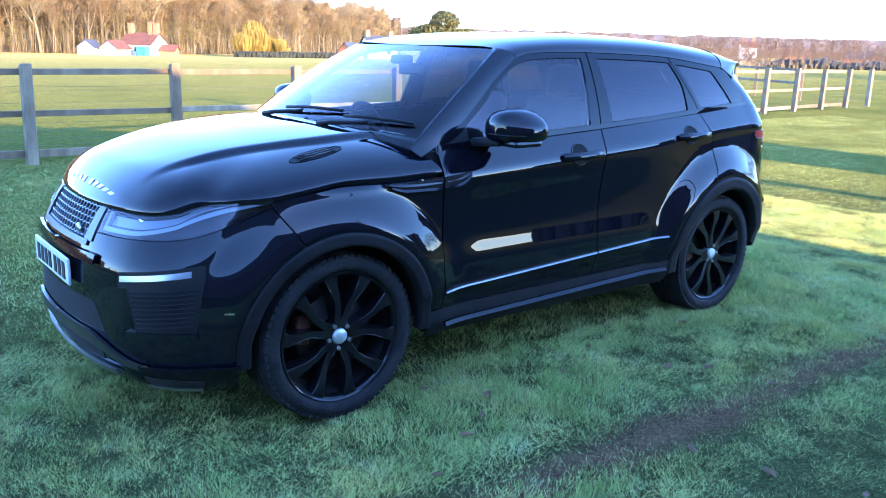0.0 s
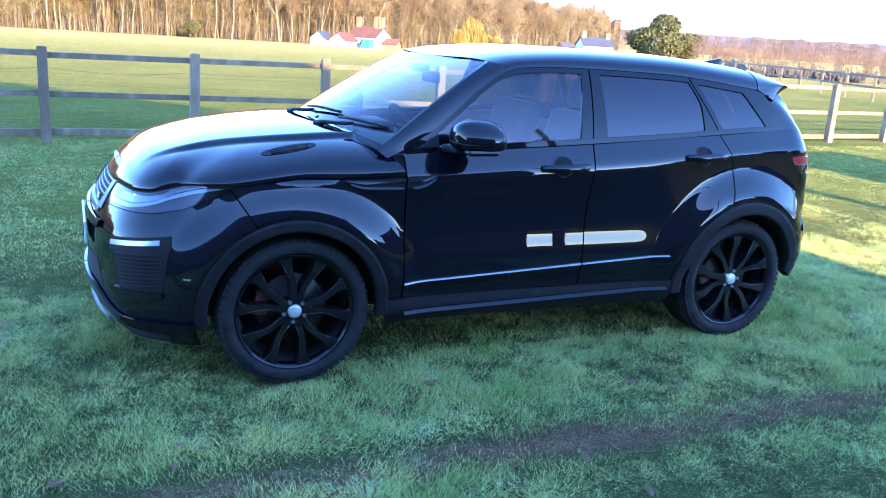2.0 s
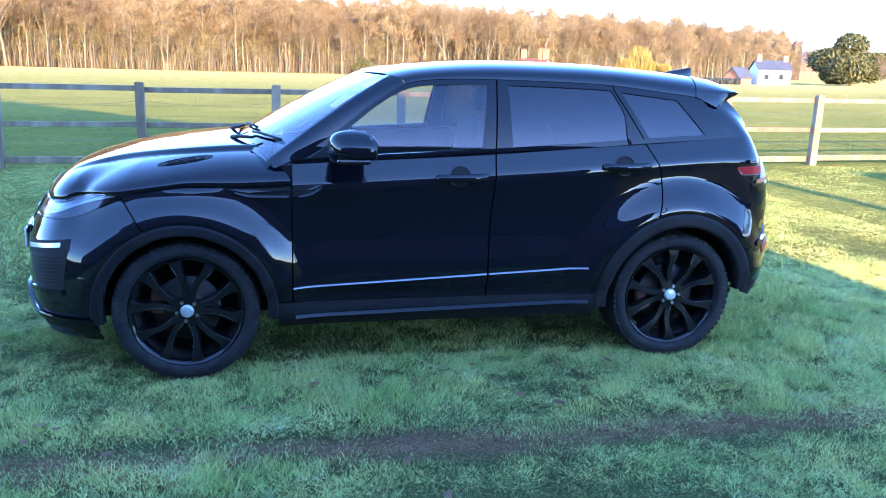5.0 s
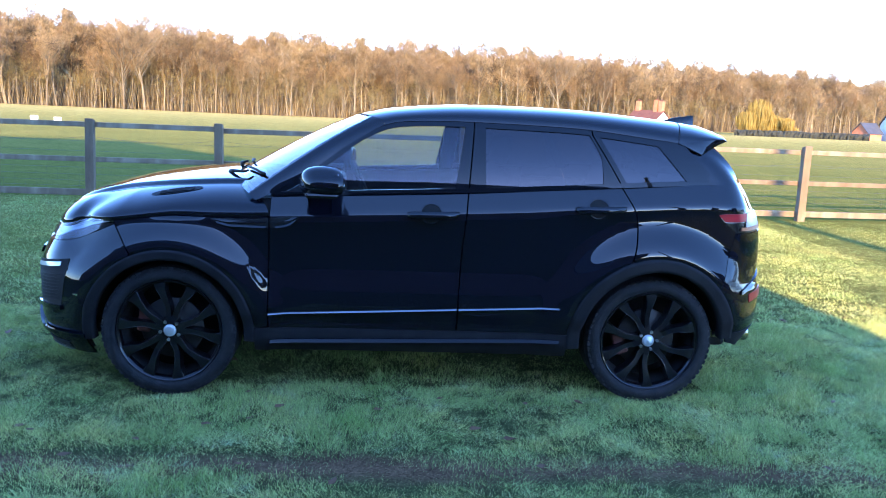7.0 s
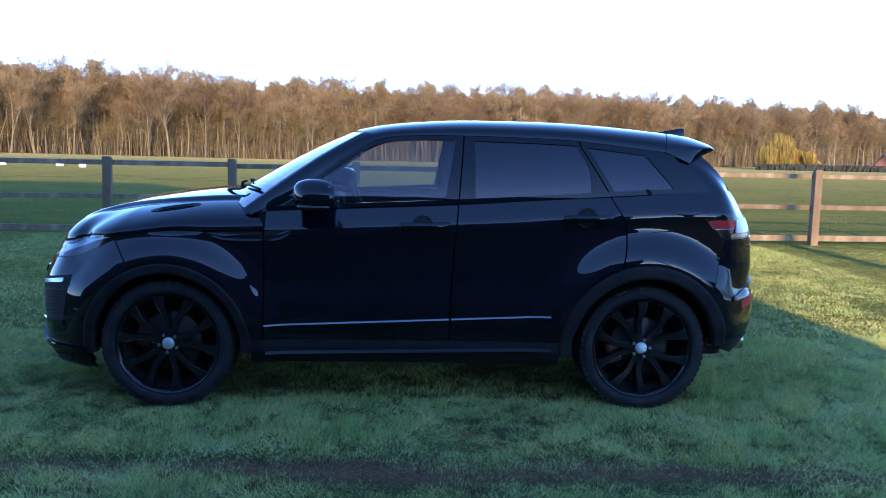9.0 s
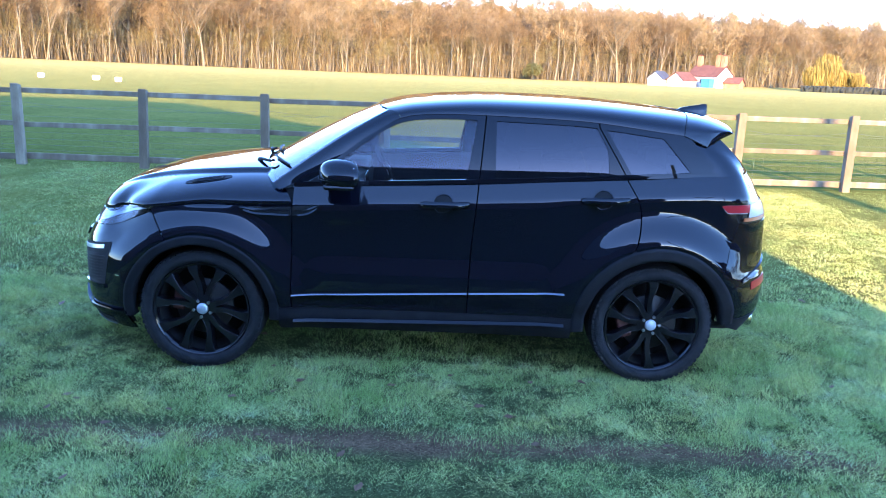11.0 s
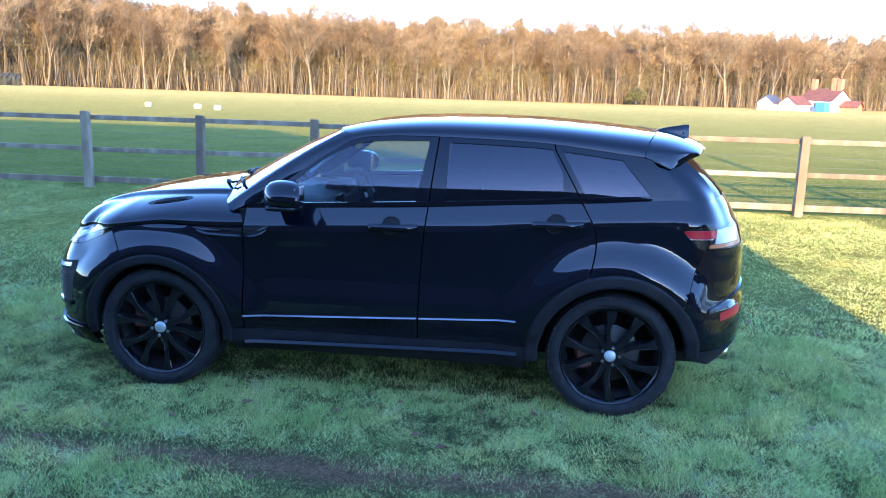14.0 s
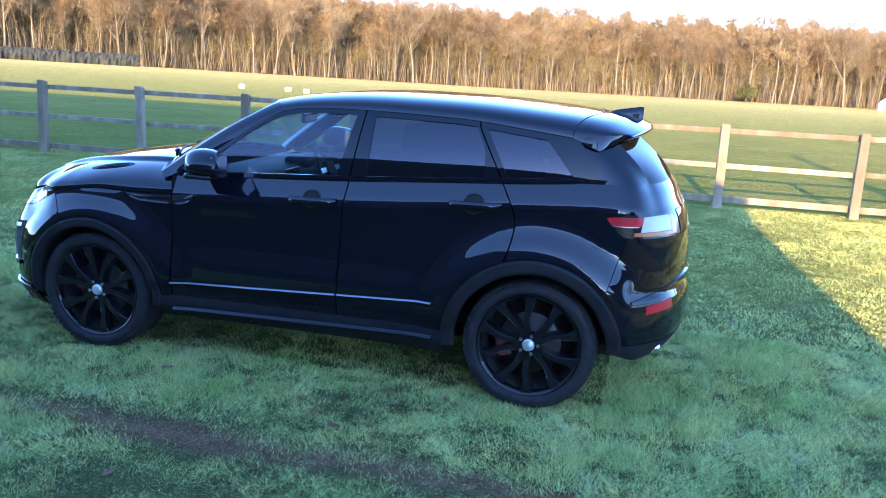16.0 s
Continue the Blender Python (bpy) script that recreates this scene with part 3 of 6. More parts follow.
for side in (-1, 1):
    S = dict(side=side)
    # lower skins
    patch("front_fender", PAINT, car, skin, lambda z: run_at(min(seam(z), -1.45)) + G, const(run_at(-0.806)), lambda p: arch_z(FRONT, 0.450, x_of(p), 0.40), lambda p: clam(x_of(p)) - 0.012, 40, 18, **S)
    patch("front_door", PAINT, car, skin, const(run_at(-0.798)), lambda z: run_at(split(z)) - G, const(0.395), lambda p: belt(x_of(p)), 30, 30, **S)
    patch("rear_door", PAINT, car, skin, lambda z: run_at(split(z)) + G, lambda z: run_at(door_back(z) if z > 0.82 else min(1.17, arch_x(REAR, 0.482, z, -1))) - G,
          const(0.395), lambda p: belt(x_of(p)), 34, 36, **S)
    patch("quarter_panel", PAINT, car, skin, lambda z: run_at(door_back(z) if z > 0.82 else max(1.17, arch_x(REAR, 0.478, z, -1))) + G, const(run_at(1.63)),
          lambda p: arch_z(REAR, 0.478, x_of(p), 0.60), lambda p: belt(x_of(p)), 34, 26, **S)
    patch("quarter_corner", PAINT, car, skin, const(run_at(1.6302)), lambda z: run_at(rear_gap(min(z, 0.985))), lambda p: arch_z(REAR, 0.478, x_of(p), 0.60), lambda p: 1.110 - 0.118 * ease(run_at(1.63), run_at(1.80), p), 10, 20, **S)
    patch("rear_shoulder", PAINT, car, skin, const(run_at(1.6302)), const(P_TAIL), const(1.112), const(1.25), 30, 8, **S)
    patch("rear_bumper", PAINT, car, skin, lambda z: run_at(rear_gap(z)) + G, const(P_TAIL), lambda p: 0.33 + 0.06 * ease(2.0, 1.7, p), lambda p: 0.985, 34, 26, **S)
    patch("front_bumper", PAINT, car, skin, const(P_NOSE), bumper_back, const(0.20), lambda p: lamp_low(p) - G if p > run_at_y(0.34) else 0.735 + 0.056 * ease(run_at_y(0.30), run_at_y(0.34), p), 60, 30, **S)
    ring_patch("arch_trim", SATIN, car, FRONT, 0.402, 0.456, -6, 188, 60, 4, **S)
    ring_patch("arch_trim", SATIN, car, REAR, 0.412, 0.484, 3, 186, 60, 4, **S)
    # sill, bright strip, belt line
    patch("sill", SATIN, car, skin, const(run_at(-0.875)), const(run_at(0.85)), const(0.255), lambda p: 0.392, 30, 6, lift=0.004, **S)
    patch("sill_blade", PILLAR, car, skin, const(run_at(-0.79)), const(run_at(0.80)), lambda p: 0.330 + 0.022 * p, lambda p: 0.346 + 0.022 * p, 24, 4, lift=lambda p, z: 0.034 - 1.0 * (z - 0.330 - 0.022 * p), **S)
    for a, b in ((-0.80, split(0.5) - 0.006), (split(0.5) + 0.006, 0.79)):
        patch("bright_strip", STRIP, car, skin, const(run_at(a)), const(run_at(b)), lambda p: 0.508 + 0.045 * p, lambda p: 0.5150 + 0.045 * p, 16, 2, lift=lambda p, z: 0.016 - 0.75 * (z - 0.508 - 0.045 * p), depth=0.010, label="satin silver door strip", **S)
    # side vent in fender and door
    vent_top, vent_low = table([(-1.12, 0.985), (-0.95, 0.985), (-0.70, 1.005), (-0.64, 1.012)]), table([(-1.12, 0.980), (-1.0, 0.948), (-0.8, 0.946), (-0.70, 0.962), (-0.64, 1.008)])
    for x0, x1 in ((-1.11, -0.808), (-0.797, -0.645)):
        patch("side_vent", DARK, car, skin, const(run_at(x0)), const(run_at(x1)), lambda p: vent_low(x_of(p)), lambda p: vent_top(x_of(p)), 14, 4, lift=0.003, depth=0.004, label="dark side vent", **S)
        patch("vent_rib", PAINT, car, skin, const(run_at(x0 + 0.012)), const(run_at(x1 - 0.01)), lambda p: vent_low(x_of(p)) + 0.50 * (vent_top(x_of(p)) - vent_low(x_of(p))), lambda p: vent_low(x_of(p)) + 0.86 * (vent_top(x_of(p)) - vent_low(x_of(p))), 14, 3,
              lift=lambda p, z: 0.016 - 0.45 * (z - vent_low(x_of(p))) , depth=0.012, **S)
        patch("vent_rib", PAINT, car, skin, const(run_at(x0 + 0.03)), const(run_at(x1 - 0.01)), lambda p: vent_low(x_of(p)) - 0.004, lambda p: vent_low(x_of(p)) + 0.006, 14, 2, lift=lambda p, z: 0.012 - 0.8 * (z - vent_low(x_of(p))), depth=0.010, **S)
    # glasshouse
    front_glass_back = lambda z: 0.195 + 0.17 * (z - 1.19)
    rear_glass_back = table([(1.15, 1.02), (1.36, 1.012), (1.40, 1.0), (1.52, 0.935)])
    quarter_back = lambda z: 1.520 - 0.86 * (z - 1.24)
    pillar_back = lambda z: 1.690 - 0.92 * (z - 1.25)
    low = lambda x: belt(x) + 0.020
    high = lambda x: max(rail(x) - 0.030, belt(x) + 0.022)
    patch("front_door_glass", SIDE_GLASS, car, upper, const(-0.70), front_glass_back, low, high, 24, 14, lift=-0.006, depth=0.004, label="clear side glass", **S).visible_shadow = False
    patch("rear_door_glass", PRIVACY, car, upper, const(0.362), rear_glass_back, low, high, 16, 12, lift=-0.006, depth=0.004, label="dark privacy glass", **S)
    patch("quarter_glass", PRIVACY, car, upper, lambda z: door_back(z) + 0.036, quarter_back, low, lambda x: rail(x) - 0.034, 12, 12, lift=-0.006, depth=0.004, label="dark privacy glass", **S)
    for a0, a1, z0, z1, nu, nv in ((const(-0.80), lambda z: split(z) - G, lambda x: max(rail(x) - 0.030, belt(x)), lambda x: rail(x), 30, 2),
                                   (front_glass_back, lambda z: split(z) - G, low, lambda x: rail(x) - 0.029, 4, 12)):
        patch("door_frame", PILLAR, car, upper, a0, a1, z0, z1, nu, nv, **S)
    for a0, a1, z0, z1, nu, nv in ((lambda z: split(z) + G, lambda z: door_back(z) - G, lambda x: rail(x) - 0.030, lambda x: rail(x), 24, 2),
                                   (lambda z: split(z) + G, const(0.362), low, lambda x: rail(x) - 0.029, 4, 12), (rear_glass_back, lambda z: door_back(z) - G, low, lambda x: rail(x) - 0.029, 4, 12)):
        patch("door_frame", PILLAR, car, upper, a0, a1, z0, z1, nu, nv, **S)
    for a0, a1, z0, z1, nu, nv in ((lambda z: door_back(z) + G, pillar_back, lambda x: rail(x) - 0.034, lambda x: rail(x), 20, 2),
                                   (lambda z: door_back(z) + G, lambda z: door_back(z) + 0.036, low, lambda x: rail(x) - 0.033, 2, 12), (lambda z: quarter_back(z), lambda z: pillar_back(z), low, lambda x: rail(x) - 0.033, 6, 12)):
        patch("pillar_trim", PILLAR, car, upper, a0, a1, z0, z1, nu, nv, **S)
    patch("belt_trim", PILLAR, car, upper, const(-0.79), const(1.66), lambda x: belt(x) - 0.004, lambda x: belt(x) + 0.021, 50, 3, lift=0.006, depth=0.012, **S)


# windscreen, pillars, roof
edge_x = table([(0.0, -0.925), (0.25, -0.775), (0.5, -0.615), (0.75, -0.45), (1.0, -0.285)])
edge_y = table([(0.0, 0.80), (0.25, 0.765), (0.5, 0.725), (0.75, 0.68), (1.0, 0.632)])
edge_z = table([(0.0, 1.115), (0.25, 1.232), (0.5, 1.345), (0.75, 1.452), (1.0, 1.545)])


def screen_edge(v, side):
    return Vector((edge_x(v), side * edge_y(v), edge_z(v)))


screen_mid = table([(0.0, -1.085), (0.25, -0.905), (0.5, -0.735), (0.75, -0.555), (1.0, -0.365)])
mid_z = table([(0.0, 1.175), (0.25, 1.28), (0.5, 1.375), (0.75, 1.467), (1.0, 1.552)])


def screen(u, v):
    e = screen_edge(v, 1)
    k = 1 - abs(2 * u - 1) ** 2.2
    return Vector((e.x + (screen_mid(v) - e.x) * k, e.y * (2 * u - 1), e.z + (mid_z(v) - e.z) * k))


mesh("windscreen", [screen(i / 28, j / 16) for i in range(29) for j in range(17)], grid_faces(28, 16), WINDSCREEN, car, "clear windscreen glass").visible_shadow = False
roof_mid = table([(-0.37, 1.552), (-0.17, 1.598), (0.22, 1.634), (0.57, 1.640), (0.94, 1.634), (1.3, 1.612), (1.56, 1.588), (1.80, 1.556)])


def roof_point(u, q):
    """u from the screen to the spoiler, q from -1 to 1 across."""
    k = 1 - abs(q) ** 2.2
    if abs(q) < 0.88:
        x0 = -0.285 - 0.082 * (1 - (abs(q) / 0.88) ** 2.2)
    else:
        x0 = -0.285 + 0.085 * (abs(q) - 0.88) / 0.12
    x1 = 1.46 + 0.12 * k
    x = x0 + (x1 - x0) * u
    ex = max(x, -0.20)
    ye = upper(ex, rail(ex))[1] * -1 + 0.004
    ze = rail(ex)
    zc = roof_mid(x)
    a = abs(q)
    y = ye * a
    z = ze + (zc - ze) * (1 - a ** 6) ** 0.55 * (0.90 + 0.10 * (1 - a * a)) if a < 1 else ze
    return (x, y * (1 if q > 0 else -1), z)


def cosine(n):
    return [-math.cos(math.pi * k / n) for k in range(n + 1)]


QS = [math.copysign(1 - (1 - abs(q)) ** 1.6, q) for q in [2 * k / 40 - 1 for k in range(41)]]
mesh("roof", [roof_point(i / 30, q) for i in range(31) for q in QS], grid_faces(30, 40), PAINT, car, "black roof panel")


for side in (-1, 1):
    v, n, m = [], 24, 6
    xs_rail = np.linspace(-0.885, -0.20, n + 1)
    for i, x in enumerate(xs_rail):
        a = Vector(upper(x, rail(x), 0.0, side))
        b = screen_edge(i / n, side)
        inner = b + Vector((0.03, -side * 0.03, -0.02))
        for k in range(m + 1):
            t = k / m
            q = a.lerp(b, t) + Vector((-0.35, side * 0.9, 0.25)).normalized() * 0.011 * math.sin(math.pi * t) * ease(0, 0.25, i / n)
            q = q.lerp(Vector(roof_point(0.0, side * (1 - 0.12 * t))), ease(0.6, 1.0, i / n))
            v.append(q)
        v.append(inner)
    f = grid_faces(n, m + 1)
    mesh("windscreen_pillar", v, f if side > 0 else [q[::-1] for q in f], PAINT, car)


# spoiler over the rear window
def spoiler():
    verts, rows = [], 9
    for q in QS:
        k = 1 - abs(q) ** 3
        tip_x = 1.765 + 0.105 * (1 - abs(q) ** 2.2)
        base = Vector(roof_point(1.0, q))
        y_tip = q * 0.655
        z_tip = 1.505 + 0.022 * (1 - q * q)
        top_end = Vector((tip_x, y_tip, z_tip))
        low_end = Vector((tip_x - 0.04, y_tip * 0.99, z_tip - 0.050 + 0.015 * abs(q)))
        back = Vector((1.600 + 0.09 * k, q * 0.724, 1.412 + 0.045 * k))
        line = [base.lerp(top_end, t) + Vector((0, 0, 0.018 * math.sin(math.pi * t) * k)) for t in (0.0, 0.25, 0.5, 0.75, 0.93)]
        line += [top_end + Vector((0.006, 0, -0.012)), low_end, low_end.lerp(back, 0.5), back]
        verts += line
    last = (len(QS) - 1) * rows
    faces = grid_faces(len(QS) - 1, rows - 1)
    # the ends: leaning cheeks between the top edge and the lower edge
    for end, first in ((-1, 0), (1, last)):
        e = [Vector(verts[first + k]) for k in range(rows)]
        top = [e[0], e[1], e[2], e[3], e[4], e[5]]
        low = [e[0], e[0].lerp(e[8], 0.55), e[8], e[8].lerp(e[6], 0.45), e[8].lerp(e[6], 0.9), e[6]]
        k = len(verts)
        for a, b in zip(top, low):
            mid = a.lerp(b, 0.5) + Vector((0, end * 0.004, 0))
            verts += [a, mid, b]
        quads = [tuple(i + k for i in q) for q in grid_faces(5, 2)]
        faces += quads if end > 0 else [q[::-1] for q in quads]
    return verts, faces


v, f = spoiler()
mesh("spoiler", v, f, PAINT, car, "black roof spoiler over the rear window")

# the seam between roof and spoiler
seam_line = [Vector(roof_point(1.0, q)) + Vector((0, 0, 0.0005)) for q in QS]
seam_line = [Vector((1.600, -0.726, 1.412))] + seam_line + [Vector((1.600, 0.726, 1.412))]
mesh("roof_seam", *tube(seam_line, 0.0030, 5), DARK, car)

# rear window and its corner
for side in (-1, 1):
    v, n, m = [], 20, 8
    for i in range(n + 1):
        t = i / n
        p = run_at(1.655) + (P_TAIL - run_at(1.655)) * t
        lo = Vector(skin(p, 1.25, 0, side))
        k = ease(0, 1, min(1, t * 1.15))
        w = min(1.0, t / 0.35)
        hi = Vector((1.461 + 0.239 * w + 0.10 * max(0, (t - 0.35) / 0.65), side * (0.722 - 0.067 * w - 0.655 * max(0, (t - 0.35) / 0.65)), 1.450))
        for j in range(m + 1):
            s = j / m
            v.append(lo.lerp(hi, s) + Vector((0.02, side * 0.015, 0)) * math.sin(math.pi * s) * min(1, 5 * t) - Vector((0, side * 0.010, 0)) * max(0, 1 - 8 * t))
    f = grid_faces(n, m)
    f = f if side > 0 else [q[::-1] for q in f]
    mesh("rear_pillar", v[:8 * (m + 1)], f[:7 * m], PAINT, car)
    f = grid_faces(n - 7, m)
    mesh("rear_window", v[7 * (m + 1):], f if side > 0 else [q[::-1] for q in f], REAR_GLASS, car, "dark rear window")


# bonnet
bonnet_mid = table([(-2.10, 0.93), (-2.04, 0.985), (-2.0, 1.005), (-1.91, 1.045), (-1.67, 1.115), (-1.41, 1.160), (-1.21, 1.183), (-1.05, 1.192), (-0.80, 1.195)])


BONNET_EDGE = [Vector(skin(p, clam(x_of(p)), 0.0, 1)) for p in np.linspace(P_NOSE, run_at(-0.806), 600)]
EDGE_XY = np.array([(e.x, e.y) for e in BONNET_EDGE])
EDGE_Z = np.array([e.z for e in BONNET_EDGE])


def bonnet_z(x, y):
    """The bonnet's height: rolled up from its edge to a crowned top with a raised middle."""
    y = abs(y)
    d = np.hypot(EDGE_XY[:, 0] - x, EDGE_XY[:, 1] - y)
    k = int(np.argmin(d))
    near, zb = float(d[k]), float(EDGE_Z[k])
    top = bonnet_mid(x) - 0.070 * (y / 0.88) ** 2.4
    crease = 0.42 + 0.16 * ease(-1.95, -1.15, x)
    top -= 0.020 * ease(crease - 0.012, crease + 0.030, y) * ease(-2.0, -1.72, x)
    t = min(1.0, near / (0.20 + 0.14 * ease(-2.0, -1.5, x)))
    return zb + (max(top, zb) - zb) * math.sqrt(1 - (1 - t) ** 2.3)


def bonnet_point(u, q):
    """u from nose to screen, q from -1 to 1 across."""
    x = -2.08 + (-1.075 + 0.27 * abs(q) ** 2.4 + 2.08) * u
    half = float(np.interp(x, EDGE_XY[:, 0], EDGE_XY[:, 1]))
    y = half * q
    return (x, y, bonnet_z(x, y))


NB, MB = 90, 60
bv, bf = [], []
for side in (1, -1):
    first = len(bv)
    for i in range(NB + 1):
        s_ = i / NB
        e = BONNET_EDGE[round(599 * s_)]
        cx = -1.93 + (-1.075 + 1.93) * s_ ** 1.15
        for j in range(MB + 1):
            t = (j / MB) ** 1.5
            x = e.x + (cx - e.x) * (1 - (1 - t) ** 2.0)
            y = e.y * (1 - t)
            bv.append((x, side * y, bonnet_z(x, y) if j else e.z))
        bv.append((e.x + 0.01, side * e.y * 0.97, e.z - 0.03))
    for i in range(NB):
        for j in range(MB):
            a, b = first + i * (MB + 2) + j, first + (i + 1) * (MB + 2) + j
            f = (a, b, b + 1, a + 1)
            bf.append(f if side > 0 else f[::-1])
        a, b = first + i * (MB + 2), first + (i + 1) * (MB + 2)
        f = (a, a + MB + 1, b + MB + 1, b)
        bf.append(f if side > 0 else f[::-1])
bonnet = mesh("bonnet", bv, bf, PAINT, car, "black clamshell bonnet")
bm = bmesh.new()
bm.from_mesh(bonnet.data)
bmesh.ops.remove_doubles(bm, verts=bm.verts, dist=0.0004)
bmesh.ops.recalc_face_normals(bm, faces=bm.faces)
for q in bm.faces:
    q.smooth = True
bm.to_mesh(bonnet.data)
bm.free()

# inner pillars behind the door gaps
for side in (-1, 1):
    patch("inner_pillar", DARK, car, upper, lambda z: split(z) - 0.05, lambda z: split(z) + 0.05, lambda x: belt(x) - 0.03, lambda x: rail(x), 4, 8, side=side, lift=-0.030)
    patch("inner_pillar", DARK, car, upper, lambda z: door_back(z) - 0.03, lambda z: door_back(z) + 0.03, lambda x: belt(x) - 0.03, lambda x: rail(x), 4, 8, side=side, lift=-0.030)

# dark inner body so that no gap shows through
for side in (-1, 1):
    patch("inner_shell", DARK, car, skin, const(run_at(-0.86)), const(run_at(0.84)), const(0.27), lambda p: belt(x_of(p)) - 0.01, 20, 10, side=side, lift=-0.035, depth=0.03)
    patch("inner_shell", DARK, car, skin, const(P_NOSE), const(run_at(-1.80)), const(0.22), lambda p: clam(x_of(p)) - 0.01, 20, 10, side=side, lift=-0.05, depth=0.03)
    patch("inner_shell", DARK, car, skin, const(run_at(1.82)), const(P_TAIL), const(0.36), const(1.20), 20, 10, side=side, lift=-0.05, depth=0.03)
    for cx in (FRONT, REAR):
        v = []
        for i in range(31):
            a = radians(5 + 170 * i / 30)
            for y in (0.55, 0.60, 0.87):
                r = 0.43 if y > 0.56 else 0.05
                v.append((cx + r * math.cos(a), side * y, HUB_Z + r * math.sin(a)))
        mesh("wheel_well", v, grid_faces(30, 2), DARK, car)
bm = box_bm((3.9, 1.12, 0.10), (-0.02, 0, 0.29), 0.03)
part("underbody", bm, DARK, car)

# ---- car: lamps, grille and small parts ----
HEX = material("grille bars", (0.10, 0.105, 0.115), 0.3, 0.8)


def honeycomb(name, y0, y1, z0, z1, cell, bar, lift, mat, side=-1):
    """Bars of a hexagon mesh laid on the nose between two reaches across."""
    v, f = [], []
    h = cell * 0.62

    def add(a, b):
        pa, pb = [Vector(skin(run_at_y(abs(p[0])), p[1], lift, -1 if p[0] < 0 else 1)) for p in (a, b)]
        k = len(v)
        tv, tf = tube([pa, pb], bar, 4)
        v.extend(tv)
        f.extend([tuple(i + k for i in q) for q in tf])
    rows = int((z1 - z0) / h)
    for r in range(rows + 1):
        z = z0 + r * h
        y = y0 + (cell / 2 if r % 2 else 0)
        while y < y1:
            if y + cell <= y1 + 1e-6:
                add((y, z), (y + cell * 0.5, z + h * 0.32))
                add((y + cell * 0.5, z + h * 0.32), (y + cell, z))
                add((y, z), (y, z - h * 0.68 if z - h * 0.68 > z0 - 0.002 else z0))
            y += cell
    return mesh(name, v, f, mat, car, "black honeycomb mesh", smooth=False)


Y_G = 0.335
p_in = run_at_y(Y_G + 0.012)
for side in (-1, 1):
    S = dict(side=side)
    top = lambda p: clam(x_of(p)) - 0.006
    patch("headlight_housing", SATIN, car, skin, const(p_in), const(run_at(-1.612)), lambda p: lamp_low(p) + 0.002, top, 30, 6, lift=-0.045, depth=0.01, **S)
    part_up = table([(p_in, 0.06), (run_at_y(0.52), 0.07), (run_at_y(0.60), 0.11), (run_at(-1.99), 0.40), (run_at(-1.90), 0.52), (run_at(-1.64), 0.60)])
    band = table([(p_in, 0.20), (run_at_y(0.60), 0.19), (run_at(-1.90), 0.15), (run_at(-1.64), 0.22)])
    at_part = lambda p, k: lamp_low(p) + k * (top(p) - lamp_low(p))
    patch("headlight_bar", LED_WHITE, car, skin, const(p_in + 0.012), const(run_at(-1.64)), lambda p: at_part(p, part_up(p)), lambda p: at_part(p, part_up(p) + band(p)), 40, 2, lift=-0.018, label="pale daylight running bar", **S)
    patch("headlight_bar", LED_WHITE, car, skin, const(p_in + 0.010), const(p_in + 0.032), lambda p: at_part(p, 0.20), lambda p: top(p) - 0.006, 3, 6, lift=-0.018, label="pale daylight running bar", **S)
    patch("headlight_reflector", REFLECT, car, skin, const(p_in + 0.034), const(run_at(-1.66)), lambda p: at_part(p, part_up(p) + band(p)) + 0.003, lambda p: top(p) - 0.004, 30, 3, lift=-0.034, label="grey lamp reflector", **S)
    for k in (0.30, 0.62):
        patch("headlight_fin", LED_WHITE, car, skin, const(run_at(-1.95)), const(run_at(-1.70)), lambda p: at_part(p, part_up(p) + band(p) + k * (1 - part_up(p) - band(p))), lambda p: at_part(p, part_up(p) + band(p) + (k + 0.10) * (1 - part_up(p) - band(p))), 12, 1, lift=-0.026, **S)
    c = Vector(skin(run_at_y(0.56), 0.853, -0.045, side))
    v, f = lathe([(0.0, -0.012), (0.016, -0.009), (0.026, 0.0), (0.030, 0.012), (0.034, 0.014), (0.036, 0.03)], 24)
    turn = Matrix.Rotation(radians(-62 if side < 0 else -118), 4, "Z")
    mesh("headlight_projector", [c + (turn @ Vector(p)) for p in v], f, CHROME, car)
    patch("headlight_lens", LIGHT_GLASS, car, skin, const(p_in), const(run_at(-1.604)), lambda p: lamp_low(p), lambda p: clam(x_of(p)) - 0.004, 30, 8, lift=0.0, depth=0.006, label="clear headlight cover", **S).visible_shadow = False
    # surround of the grille
    patch("grille_surround", SURROUND, car, skin, lambda z: run_at_y(Y_G - 0.055 + 0.10 * (z - 0.76)), lambda z: p_in - G, const(0.757), lambda p: 0.884, 4, 8, lift=0.006, label="grey grille surround", **S)
    patch("grille_surround", SURROUND, car, skin, const(P_NOSE), const(run_at_y(Y_G - 0.02)), const(0.738), const(0.760), 16, 2, lift=0.008, label="grey grille surround", **S)
    patch("grille_backing", DARK, car, skin, const(P_NOSE), const(run_at_y(Y_G)), const(0.745), const(0.892), 10, 4, lift=-0.045, **S)
    # lower nose
    patch("chin_bar", PAINT, car, skin, const(P_NOSE), const(run_at_y(0.42)), const(0.685), const(0.722), 20, 4, lift=0.018, **S)
    patch("lower_intake", DARK, car, skin, const(P_NOSE), lambda z: run_at_y(0.40 + 0.6 * (0.53 - z)), const(0.415), lambda p: 0.53, 16, 4, lift=0.0015, depth=0.003, **S)
